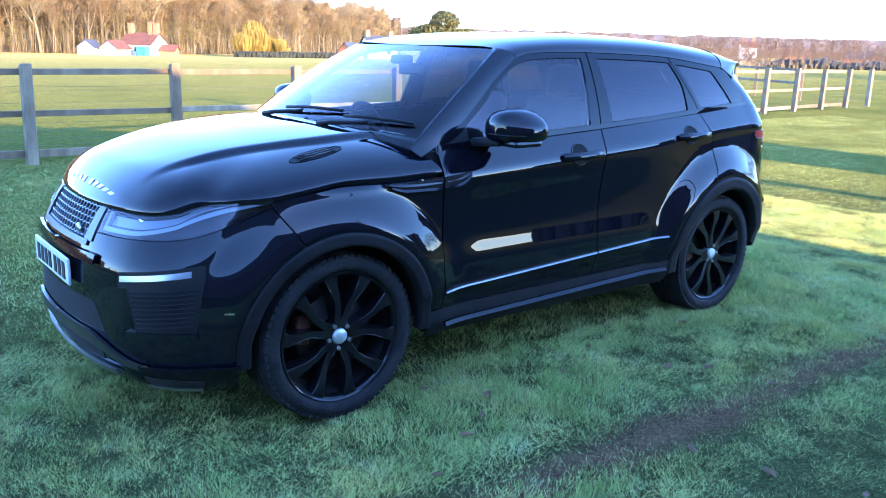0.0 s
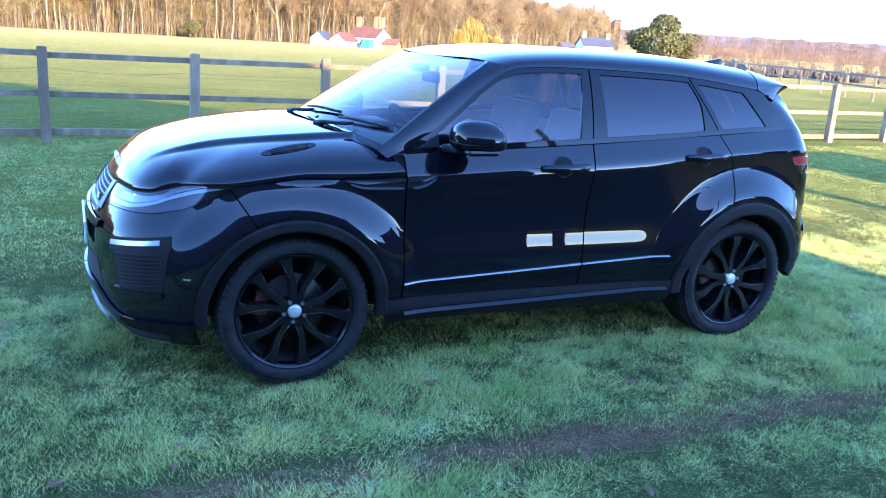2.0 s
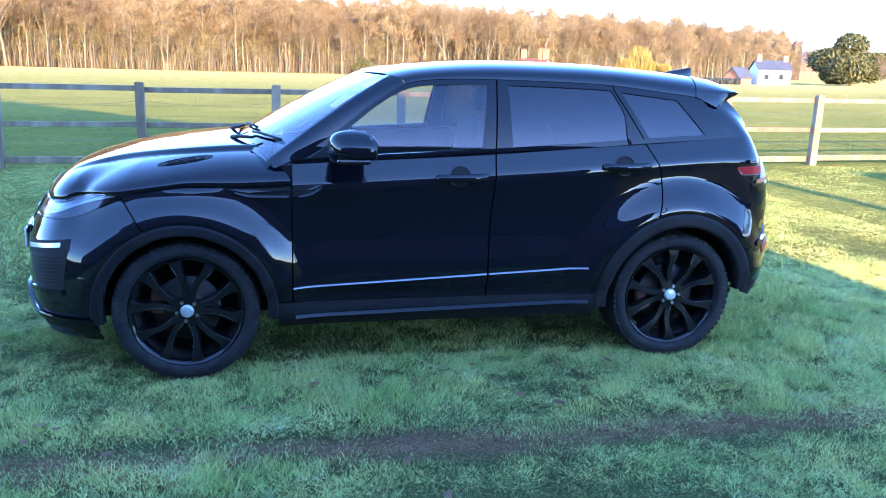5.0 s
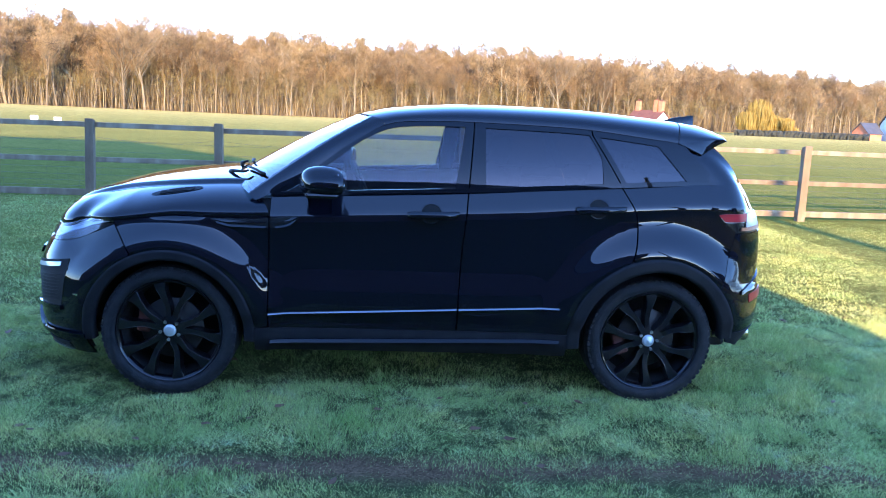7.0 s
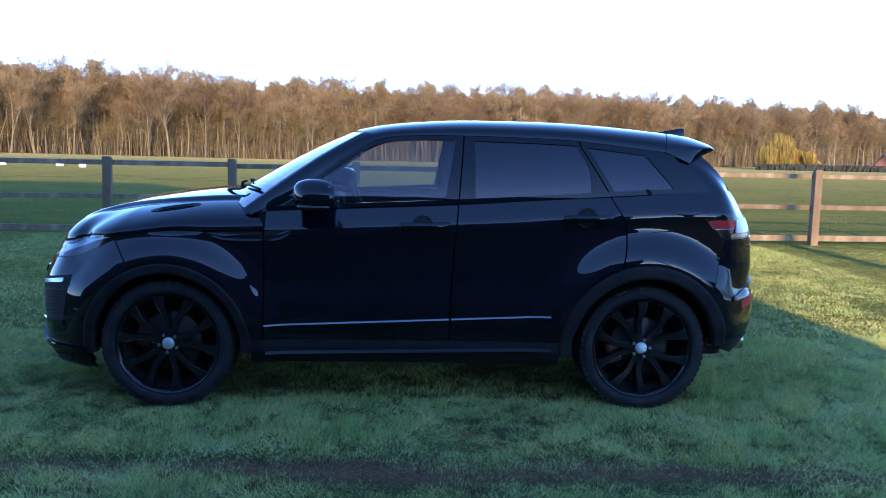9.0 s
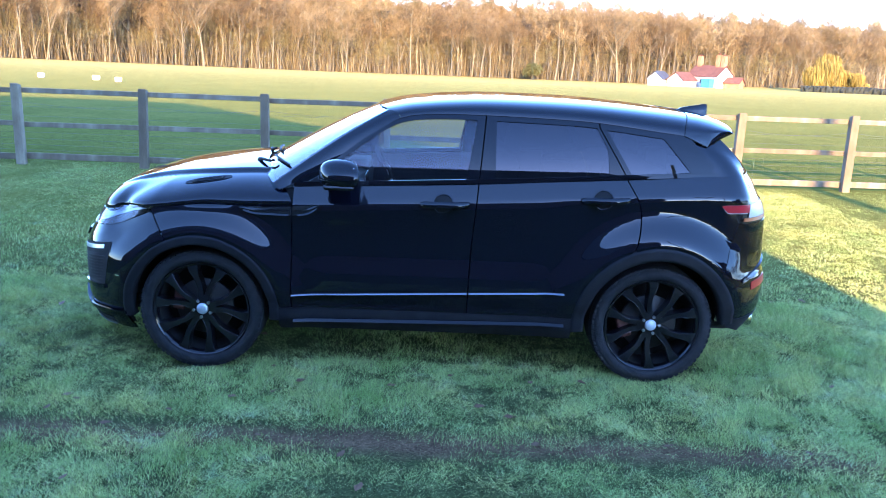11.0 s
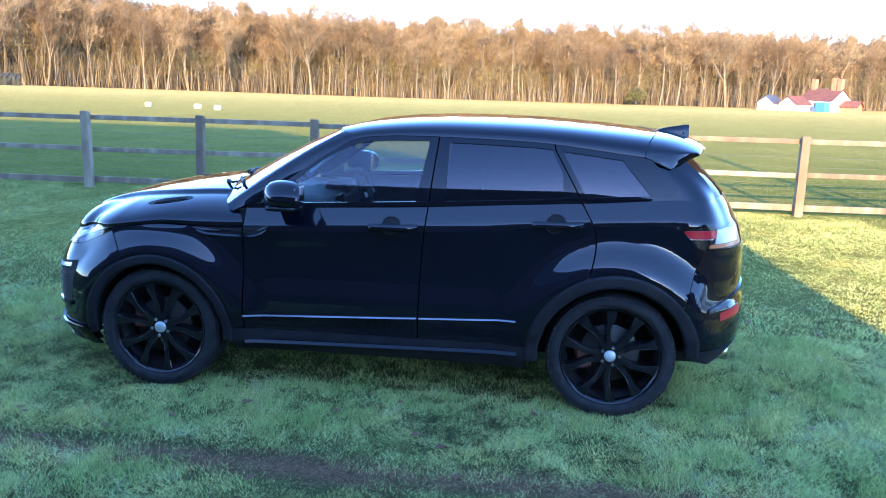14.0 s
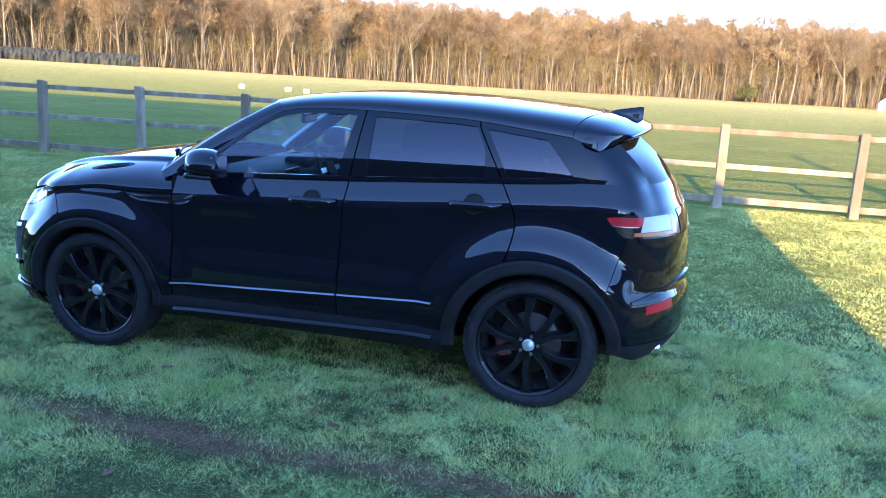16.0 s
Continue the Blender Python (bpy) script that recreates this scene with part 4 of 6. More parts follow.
    patch("valance", SURROUND, car, skin, const(P_NOSE), const(run_at_y(0.66)), lambda p: 0.352 - 0.057 * ease(run_at_y(0.34), run_at_y(0.64), p), lambda p: 0.405 - 0.087 * ease(run_at_y(0.34), run_at_y(0.66), p), 30, 4, lift=0.020, label="satin grey valance", **S)
    patch("lower_slot", DARK, car, skin, const(P_NOSE), const(run_at_y(0.42)), const(0.285), const(0.335), 16, 3, lift=0.003, depth=0.003, **S)
    patch("lip", SILVER, car, skin, const(P_NOSE), const(run_at_y(0.50)), const(0.232), const(0.262), 20, 3, lift=0.022, label="satin grey splitter lip", **S)
    patch("lip", PAINT, car, skin, const(run_at_y(0.64)), const(run_at(-1.775)), lambda p: 0.295 + 0.012 * ease(-2.2, -1.8, p), lambda p: 0.318 + 0.012 * ease(-2.2, -1.8, p), 20, 3, lift=0.022, **S)
    patch("corner_slot", DARK, car, skin, const(run_at_y(0.64)), const(run_at(-1.90)), const(0.225), const(0.262), 10, 3, lift=0.004, depth=0.004, **S)
    patch("lip", SILVER, car, skin, const(run_at_y(0.65)), const(run_at(-1.91)), const(0.206), const(0.224), 10, 3, lift=0.016, label="satin grey splitter lip", **S)
    # corner vent with its bright bar
    a, b = run_at_y(0.575), run_at(-1.90)
    slant = lambda p: 0.045 * (p - a) / (b - a)
    patch("corner_vent", DARK, car, skin, const(a - 0.012), const(b + 0.022), lambda p: 0.618 + slant(p), lambda p: 0.680 + slant(p), 12, 4, lift=0.003, depth=0.003, **S)
    patch("corner_vent", SATIN, car, skin, lambda z: a + 0.03 + 0.22 * (0.64 - z), lambda z: b + 0.012 - 0.18 * (0.64 - z), const(0.455), lambda p: 0.630 + slant(p), 12, 10, lift=0.002, depth=0.004, label="black mesh vent", **S)
    patch("fog_bar", SILVER, car, skin, const(a), const(b - 0.03), lambda p: 0.644 + slant(p), lambda p: 0.666 + slant(p), 14, 3, lift=0.006, label="bright chrome fog lamp bar", **S)
    patch("vent_lip", PAINT, car, skin, const(a + 0.01), const(b - 0.015), lambda p: 0.428 + slant(p) * 0.4, lambda p: 0.452 + slant(p) * 0.4, 12, 3, lift=0.014, **S)
    # vent mesh bars
    v, f = [], []
    for r in range(9):
        z = 0.47 + 0.018 * r
        pts = [skin(a + 0.045 + 0.22 * (0.64 - z) + (b - a - 0.05 - 0.38 * (0.64 - z)) * k / 14, z + slant(a + (b - a) * k / 14) * 0.6 + 0.004 * (k % 2), 0.008, side) for k in range(15)]
        n0 = len(v)
        tv, tf = tube(pts, 0.0024, 4)
        v += tv
        f += [tuple(i + n0 for i in q) for q in tf]
    mesh("vent_mesh", v, f, SATIN, car, smooth=False)
    # chrome patch put in for a tiny bright reflection on the bumper's side
    patch("bumper_glint", CHROME, car, skin, const(run_at(-1.825)), const(run_at(-1.795)), const(0.545), const(0.552), 2, 1, lift=0.003, depth=0.004, **S)
    # tail lamps
    t0, t1 = run_at(1.632), run_at_y(0.52, True)
    tl_low = lambda p: 1.092 - 0.105 * ease(t0, run_at(1.80), p)
    patch("tail_lamp", GLOSS_BLACK, car, skin, const(t0), const(t1), tl_low, const(1.110), 20, 6, lift=-0.004, **S)
    tb = run_at(1.873)
    patch("tail_lens", RED_LENS, car, skin, const(t0 + 0.05), lambda z: tb + 0.3 * (z - 1.06), lambda p: max(1.052, tl_low(p) + 0.014), lambda p: 1.096 - 0.012 * ease(t0 + 0.1, t0, p), 16, 3, lift=0.004, depth=0.006, label="red tail lamp lens", **S)
    patch("tail_lens", WHITE_LENS, car, skin, lambda z: tb + 0.005 + 0.3 * (z - 1.06), const(run_at_y(0.66, True)), const(1.022), const(1.098), 10, 5, lift=0.004, depth=0.006, label="clear tail lamp lens", **S)
    patch("tail_lens", AMBER_LENS, car, skin, lambda z: tb - 0.03 + 0.3 * (z - 1.06), const(run_at_y(0.66, True)), const(1.000), const(1.019), 10, 2, lift=0.004, depth=0.006, label="amber tail lamp lens", **S)
    patch("tail_lens", AMBER_LENS, car, skin, const(run_at_y(0.655, True)), const(run_at_y(0.60, True)), const(1.000), const(1.098), 4, 4, lift=0.003, depth=0.006, label="amber tail lamp lens", **S)
    patch("lamp_edge", SILVER, car, skin, const(t0 + 0.06), const(tb - 0.02), lambda p: max(1.047, tl_low(p) + 0.009), lambda p: max(1.050, tl_low(p) + 0.012), 14, 1, lift=0.005, depth=0.004, **S)
    patch("reflector", RED_LENS, car, skin, const(run_at(1.92)), const(run_at_y(0.66, True)), lambda p: 0.585 + 0.10 * (p - run_at(1.92)), lambda p: 0.632 + 0.12 * (p - run_at(1.92)), 6, 3, lift=0.004, depth=0.006, label="red reflector", **S)
    patch("bumper_blade", PAINT, car, skin, const(run_at(1.84)), const(P_TAIL), lambda p: 0.640 + 0.22 * (p - run_at(1.84)) * (1 - ease(run_at(1.84), P_TAIL + 0.4, p)), lambda p: 0.662 + 0.22 * (p - run_at(1.84)) * (1 - ease(run_at(1.84), P_TAIL + 0.4, p)), 20, 2, lift=0.010, **S)
    patch("diffuser", SATIN, car, skin, const(run_at(1.78)), const(P_TAIL), lambda p: 0.315 + 0.05 * ease(1.95, 1.75, p), const(0.415), 20, 3, lift=0.006, **S)
    v, f = tube([Vector((1.80, side * 0.62, 0.36)), Vector((2.02, side * 0.62, 0.345))], [0.042, 0.045], 16)
    mesh("exhaust_tip", v, f, CHROME, car, "bright exhaust tip")
    patch("tailgate", PAINT, car, skin, const(t1 + G), const(P_TAIL), const(0.99), const(1.108), 8, 6, lift=0.0, **S)
honeycomb("grille_mesh", -Y_G + 0.03, Y_G - 0.03, 0.762, 0.882, 0.036, 0.0036, -0.004, HEX)
bm = bmesh.new()
bmesh.ops.create_uvsphere(bm, u_segments=16, v_segments=8, radius=0.026, matrix=Matrix.Translation(Vector(skin(run_at_y(0.19), 0.785, 0.002))) @ Matrix.Diagonal((0.4, 1.3, 0.8, 1)))
part("badge", bm, SILVER, car, "oval badge", True)

# number plate with bars
nose_x = skin(P_NOSE, 0.62)[0]
part("number_plate", box_bm((0.012, 0.52, 0.111), (nose_x - 0.012, 0, 0.620), 0.004), PLATE, car, "white number plate with dark bars")
for k in range(7):
    y = 0.195 - 0.062 * k - (0.022 if k > 3 else 0)
    part("plate_bar", box_bm((0.003, 0.040, 0.072), (nose_x - 0.0195, y, 0.618)), INK, car)

# maker's lettering on the bonnet lip as plain silver bars
for k in range(10):
    q = -0.69 + 1.38 * (k + (0.6 if k > 4 else 0)) / 9.6
    a, b = Vector(bonnet_point(0.020, q)), Vector(bonnet_point(0.046, q))
    across = Vector(bonnet_point(0.033, q + 0.02)) - Vector(bonnet_point(0.033, q - 0.02))
    along = (b - a).normalized()
    up = along.cross(across.normalized())
    m = Matrix((across.normalized(), along, up if up.z > 0 else -up)).transposed().to_4x4()
    c = a.lerp(b, 0.5)
    part("letter_bar", box_bm((0.036, 0.030, 0.008), turn=Matrix.Translation(c) @ m, bevel=0.0), PALE, car)

# bonnet louvres
for side in (-1, 1):
    v, f = [], []
    rows = []
    for i in range(25):
        a = 2 * math.pi * i / 24
        for r in (1.0, 0.82, 0.0):
            x, y = -1.325 + 0.135 * r * math.cos(a), side * (0.690 + 0.036 * r * math.sin(a) - 0.02 * r * math.cos(a))
            p = (x, y, bonnet_z(x, y))
            v.append((p[0], p[1], p[2] + (0.003 if r == 1.0 else 0.001 if r > 0.5 else 0.002)))
    mesh("bonnet_vent", v, grid_faces(24, 2), SATIN, car, "dark bonnet louvre")
    for k in range(3):
        pts = [Vector((-1.325 + 0.09 * t, side * (0.690 + 0.016 * (k - 1) - 0.014 * t), bonnet_z(-1.325 + 0.09 * t, 0.690 + 0.016 * (k - 1) - 0.014 * t) + 0.004)) for t in (-1, -0.5, 0, 0.5, 1)]
        mesh("louvre", *tube(pts, 0.004, 6), GLOSS_BLACK, car)

# cowl under the windscreen and wipers
v = []
for i in range(41):
    u = i / 40
    q = 2 * u - 1
    a = Vector(bonnet_point(1.0, q)) + Vector((-0.01, 0, -0.012))
    b = screen(u, 0.06) + Vector((0, 0, -0.006))
    mid = a.lerp(b, 0.5) + Vector((0, 0, -0.02))
    v += [a, mid, b]
mesh("cowl", v, grid_faces(40, 2), SATIN, car, "black scuttle panel")
for base_u, tip_u, tip_v in ((0.30, 0.06, 0.12), (0.62, 0.33, 0.10)):
    out = Vector((-0.45, 0, 0.85)).normalized()
    a = screen(base_u, 0.0) + out * 0.02 + Vector((-0.03, 0, 0))
    tip = screen(tip_u, tip_v) + out * 0.018
    mid = a.lerp(tip, 0.55) + out * 0.012
    mesh("wiper_arm", *tube([a, a.lerp(mid, 0.3) + out * 0.006, mid, screen((base_u + tip_u) / 2 - 0.02, tip_v * 0.8) + out * 0.025], [0.014, 0.011, 0.008, 0.006], 8), SATIN, car, "black wiper arm")
    mesh("wiper_blade", *tube([screen(base_u + (tip_u - base_u) * t, 0.03 + tip_v * (0.5 + 0.6 * t)) + out * (0.014 + 0.006 * math.sin(math.pi * t)) for t in (0.15, 0.4, 0.65, 0.9, 1.12)], 0.008, 6), SATIN, car, "black wiper blade")

# door mirrors and handles
for side in (-1, 1):
    v, n, m = [], 28, 16
    for i in range(n):
        a = 2 * math.pi * i / n
        for j in range(m + 1):
            b = math.pi * (j / m - 0.5)

            def p(c, e):
                return math.copysign(abs(c) ** e, c)
            x = 0.118 * p(math.sin(b), 0.9)
            r = p(math.cos(b), 0.55)
            y, z = 0.122 * r * p(math.cos(a), 0.8), r * p(math.sin(a), 0.8)
            z *= 0.098 if z > 0 else 0.062
            x = min(x, 0.080)
            narrow = 1 - 0.30 * ease(0.02, 0.12, y) * (1 if z > 0 else 0.4)
            v.append((-0.510 + x + 0.03 * ease(0, 0.1, y), side * (1.02 + y), 1.196 + z * narrow))
    f = []
    for i in range(n):
        k = (i + 1) % n
        f += [(i * (m + 1) + j, i * (m + 1) + j + 1, k * (m + 1) + j + 1, k * (m + 1) + j) for j in range(m)]
    housing = mesh("mirror", v, f if side > 0 else [q[::-1] for q in f], PAINT, car, "glossy black door mirror")
    arm = box_bm((0.13, 0.20, 0.040), (-0.545, side * 0.925, 1.142), 0.016, Matrix.Rotation(radians(6 * side), 4, "X"))
    part("mirror_base", arm, SATIN, housing)
    bm = box_bm((0.165, 0.205, 0.030), (-0.512, side * 1.018, 1.148), 0.014)
    part("mirror_skirt", bm, GLOSS_BLACK, housing, "black lower mirror shell")
    belt_line = [Vector((-0.510 - 0.121 * math.cos(u), side * (1.02 + 0.1235 * math.sin(u)), 1.187)) for u in [radians(-70 + 10 * k) for k in range(15)]]
    mesh("mirror_seam", *tube(belt_line, 0.0022, 6), DARK, housing)
    part("mirror_glass", box_bm((0.006, 0.17, 0.110), (-0.430, side * 1.02, 1.205), 0.002), CHROME, housing, "mirror glass")
    patch("mirror_sail", SATIN, car, upper, const(-0.745), lambda z: -0.615, lambda x: belt(x) + 0.02, lambda x: max(rail(x) - 0.035, belt(x) + 0.024), 8, 4, side=side, lift=0.004)
    for x0, z0 in ((-0.055, 1.040), (0.865, 1.098)):
        pts = [(x0 - 0.01, 0.010), (x0 + 0.012, 0.036), (x0 + 0.08, 0.048), (x0 + 0.18, 0.050), (x0 + 0.245, 0.042), (x0 + 0.272, 0.010)]
        v = []
        for k, (x, up) in enumerate(pts):
            for dz, du in ((-0.017, -0.016), (-0.021, -0.004), (-0.012, 0.006), (0.010, 0.007), (0.018, 0.0), (0.016, -0.016)):
                v.append(skin(run_at(x), z0 + dz * (1 if 0 < k < 5 else 0.6) + 0.012 * k / 5, up + du, side))
        f = grid_faces(5, 5)
        mesh("door_handle", v, f if side > 0 else [q[::-1] for q in f], PAINT, car, "black pull handle")
        v = []
        for i in range(25):
            a = 2 * math.pi * i / 24
            for r in (1.0, 0.6, 0.0):
                v.append(skin(run_at(x0 + 0.120 + 0.058 * r * math.cos(a)), z0 + 0.004 + 0.052 * r * math.sin(a), 0.0022 - 0.0012 * (1 - r), side))
        f = grid_faces(24, 2)
        # near-flat oval in cavity black: the recess's shade is put into its colour
        mesh("handle_recess", v, f if side > 0 else [q[::-1] for q in f], DARK, car, "dark handle recess")
        rim = [Vector(skin(run_at(x0 + 0.120 + 0.058 * math.cos(2 * math.pi * k / 28)), z0 + 0.004 + 0.052 * math.sin(2 * math.pi * k / 28), 0.001, side)) for k in range(28)]
        mesh("recess_rim", *tube(rim, 0.0042, 6, True), PAINT, car)

# aerial fin
v = []
for k in range(9):
    t = k / 8
    x = 1.580 + 0.225 * t
    h = 0.100 * t ** 0.5 if t < 0.93 else 0.092
    w = 0.034 * (1 - 0.35 * t)
    base = roof_mid(min(x, 1.74)) - 0.030
    for y, z in ((-w, 0), (-w * 0.55, h * 0.55), (-0.004, h), (0.004, h), (w * 0.55, h * 0.55), (w, 0)):
        v.append((x, y, base + z))
f = grid_faces(8, 5)
f.append(tuple(range(48, 54)))
mesh("aerial_fin", v, f, GLOSS_BLACK, car, "black roof aerial fin")

# ---- cabin ----
part("cabin_floor", box_bm((2.5, 1.5, 0.06), (0.35, 0, 0.42)), DARK, car)
for y in (-0.37, 0.37):
    seat = part("front_seat", box_bm((0.52, 0.50, 0.17), (0.06, y, 0.66), 0.05), LEATHER, car, "dark leather front seat", True)
    part("seat_back", box_bm((0.14, 0.48, 0.62), (0.40, y, 0.98), 0.05, Matrix.Rotation(radians(14), 4, "Y")), LEATHER, seat, "", True)
    part("headrest", box_bm((0.10, 0.26, 0.17), (0.50, y, 1.385), 0.04, Matrix.Rotation(radians(10), 4, "Y")), LEATHER, seat, "", True)
bench = part("rear_seat", box_bm((0.50, 1.25, 0.17), (1.00, 0, 0.70), 0.05), LEATHER, car, "dark leather rear bench", True)
part("seat_back", box_bm((0.14, 1.25, 0.60), (1.30, 0, 0.98), 0.05, Matrix.Rotation(radians(16), 4, "Y")), LEATHER, bench, "", True)
for y in (-0.38, 0.38):
    part("headrest", box_bm((0.09, 0.24, 0.13), (1.40, y, 1.30), 0.035), LEATHER, bench, "", True)
dash = part("dashboard", box_bm((0.42, 1.46, 0.22), (-0.66, 0, 0.985), 0.06, Matrix.Rotation(radians(4), 4, "Y")), SATIN, car, "dark dashboard", True)
part("binnacle", box_bm((0.16, 0.34, 0.09), (-0.53, 0.38, 1.09), 0.03), SATIN, dash, "", True)
part("screen", box_bm((0.01, 0.22, 0.13), (-0.447, 0, 1.02), 0.004), GLOSS_BLACK, dash)
part("air_vent", box_bm((0.012, 0.16, 0.05), (-0.446, -0.40, 1.03), 0.005), SILVER, dash, "silver air vent")
part("console", box_bm((0.75, 0.24, 0.28), (-0.06, 0, 0.70), 0.04, Matrix.Rotation(radians(10), 4, "Y")), SATIN, car, "", True)
ring = [Vector((0, 0.185 * math.cos(2 * math.pi * k / 32), 0.185 * math.sin(2 * math.pi * k / 32))) for k in range(32)]
tilt = Matrix.Translation((-0.33, 0.38, 1.045)) @ Matrix.Rotation(radians(-24), 4, "Y")
steer = mesh("steering_wheel", [tilt @ Vector(p) for p in tube(ring, 0.016, 8, True)[0]], tube(ring, 0.016, 8, True)[1], LEATHER, car, "black leather steering wheel")
part("wheel_hub", box_bm((0.04, 0.15, 0.12), turn=tilt, bevel=0.012), LEATHER, steer)
for y0, z0 in ((0.12, 0.0), (-0.12, 0.0), (0.0, -0.11)):
    part("wheel_spoke", box_bm((0.02, 0.11 if y0 else 0.035, 0.035 if y0 else 0.10), turn=tilt @ Matrix.Translation((0, y0, z0)), bevel=0.0), SILVER, steer)
part("inside_mirror", box_bm((0.03, 0.22, 0.065), (-0.33, 0.0, 1.425), 0.012), GLOSS_BLACK, car, "inside rear-view mirror")
part("mirror_mount", box_bm((0.09, 0.10, 0.05), (-0.40, 0, 1.475), 0.015), SATIN, car)


# ---- fence ----
def post_mesh():
    bm = box_bm((0.125, 0.125, 1.42), (0, 0, 0.48), 0.012)
    for v in bm.verts:
        if v.co.z > 1.1:
            v.co.x *= 0.94
            v.co.z -= 0.012 * (v.co.y / 0.06)
    return bm


FENCE_Y, FENCE_SLOPE, PITCH = 7.13, 0.030, 1.825
fence = thing("fence", "weathered timber post and rail fence with wire mesh", "fence")
first = part("fence_post", post_mesh(), WOOD, fence)
posts = [-0.735 + PITCH * k for k in range(-9, 15)]


def fence_y(x):
    return FENCE_Y + FENCE_SLOPE * x + 0.06 * max(0.0, x - 5)


rng = random.Random(5)
for i, x in enumerate(posts):
    o = first if i == 0 else new("fence_post", first.data)
    o.parent = fence
    o.matrix_basis = pose(x, fence_y(x), rng.uniform(-0.015, 0.01), rng.uniform(-0.8, 0.8), rng.uniform(-0.9, 0.9), rng.uniform(-4, 4))
rails = [part("fence_rail", box_bm((PITCH * 2 - 0.01, 0.038, h), (0, 0, 0), 0.006), WOOD, fence) for h in (0.074, 0.074, 0.095)]
made = set()
for row, z in enumerate((1.095, 0.60, 0.11)):
    for i in range(0, len(posts) - 1, 2):
        if i + 2 > len(posts) - 1:
            continue
        x = posts[i + 1]
        o = rails[row] if row not in made else new("fence_rail", rails[row].data)
        made.add(row)
        o.parent = fence
        o.matrix_basis = pose(x, fence_y(x) + 0.082, z + rng.uniform(-0.008, 0.008), rng.uniform(-2, 2), rng.uniform(-0.25, 0.25), math.degrees(math.atan(fence_y(x + 0.5) - fence_y(x - 0.5))))
v, f = [], []
x0, x1 = posts[0], posts[-1]


def wire(a, b, r):
    k = len(v)
    tv, tf = tube([a, b], r, 3)
    v.extend(tv)
    f.extend([tuple(i + k for i in q) for q in tf])


for z in (0.86, 0.72, 0.48, 0.38, 0.29, 0.21):
    for a, b in zip(posts, posts[1:]):
        wire((a, fence_y(a) + 0.066, z), (b, fence_y(b) + 0.066, z + rng.uniform(-0.004, 0.004)), 0.0018)
for a, b in zip(posts, posts[1:]):
    sag = rng.uniform(0.02, 0.07)
    pts = [(a + (b - a) * t, fence_y(a + (b - a) * t) + 0.068, 0.93 - sag * 4 * t * (1 - t)) for t in (0, 0.2, 0.4, 0.6, 0.8, 1.0)]
    for p, q in zip(pts, pts[1:]):
        wire(p, q, 0.0022)
x = x0
while x < x1:
    wire((x, fence_y(x) + 0.066, 0.16), (x, fence_y(x) + 0.066, 0.48), 0.0010)
    x += 0.15
mesh("fence_wire", v, f, WIRE, fence, "thin sagging stock wire", smooth=False)


# ---- distance: woods, houses, hills ----
def at_bearing(deg, far):
    """A place on the ground, by its bearing from the middle of the walk and distance."""
    x, y = far * math.sin(radians(deg)), far * math.cos(radians(deg)) - 4.8
    return x, y, ground_z(x, y)


def spray(base, tip, width, nrng, verts, faces):
    """One twig as a thin tapering blade."""
    d = tip - base
    s = np.cross(d, nrng.normal(size=3))
    s = s / (np.linalg.norm(s) + 1e-6) * width
    k = len(verts)
    verts += [base - s, base + s, tip]
    faces.append((k, k + 1, k + 2))


def pole(points, radii, sides):
    """A tapering bar with open ends."""
    v, f = tube(points, radii, sides)
    return v, f[:-2]


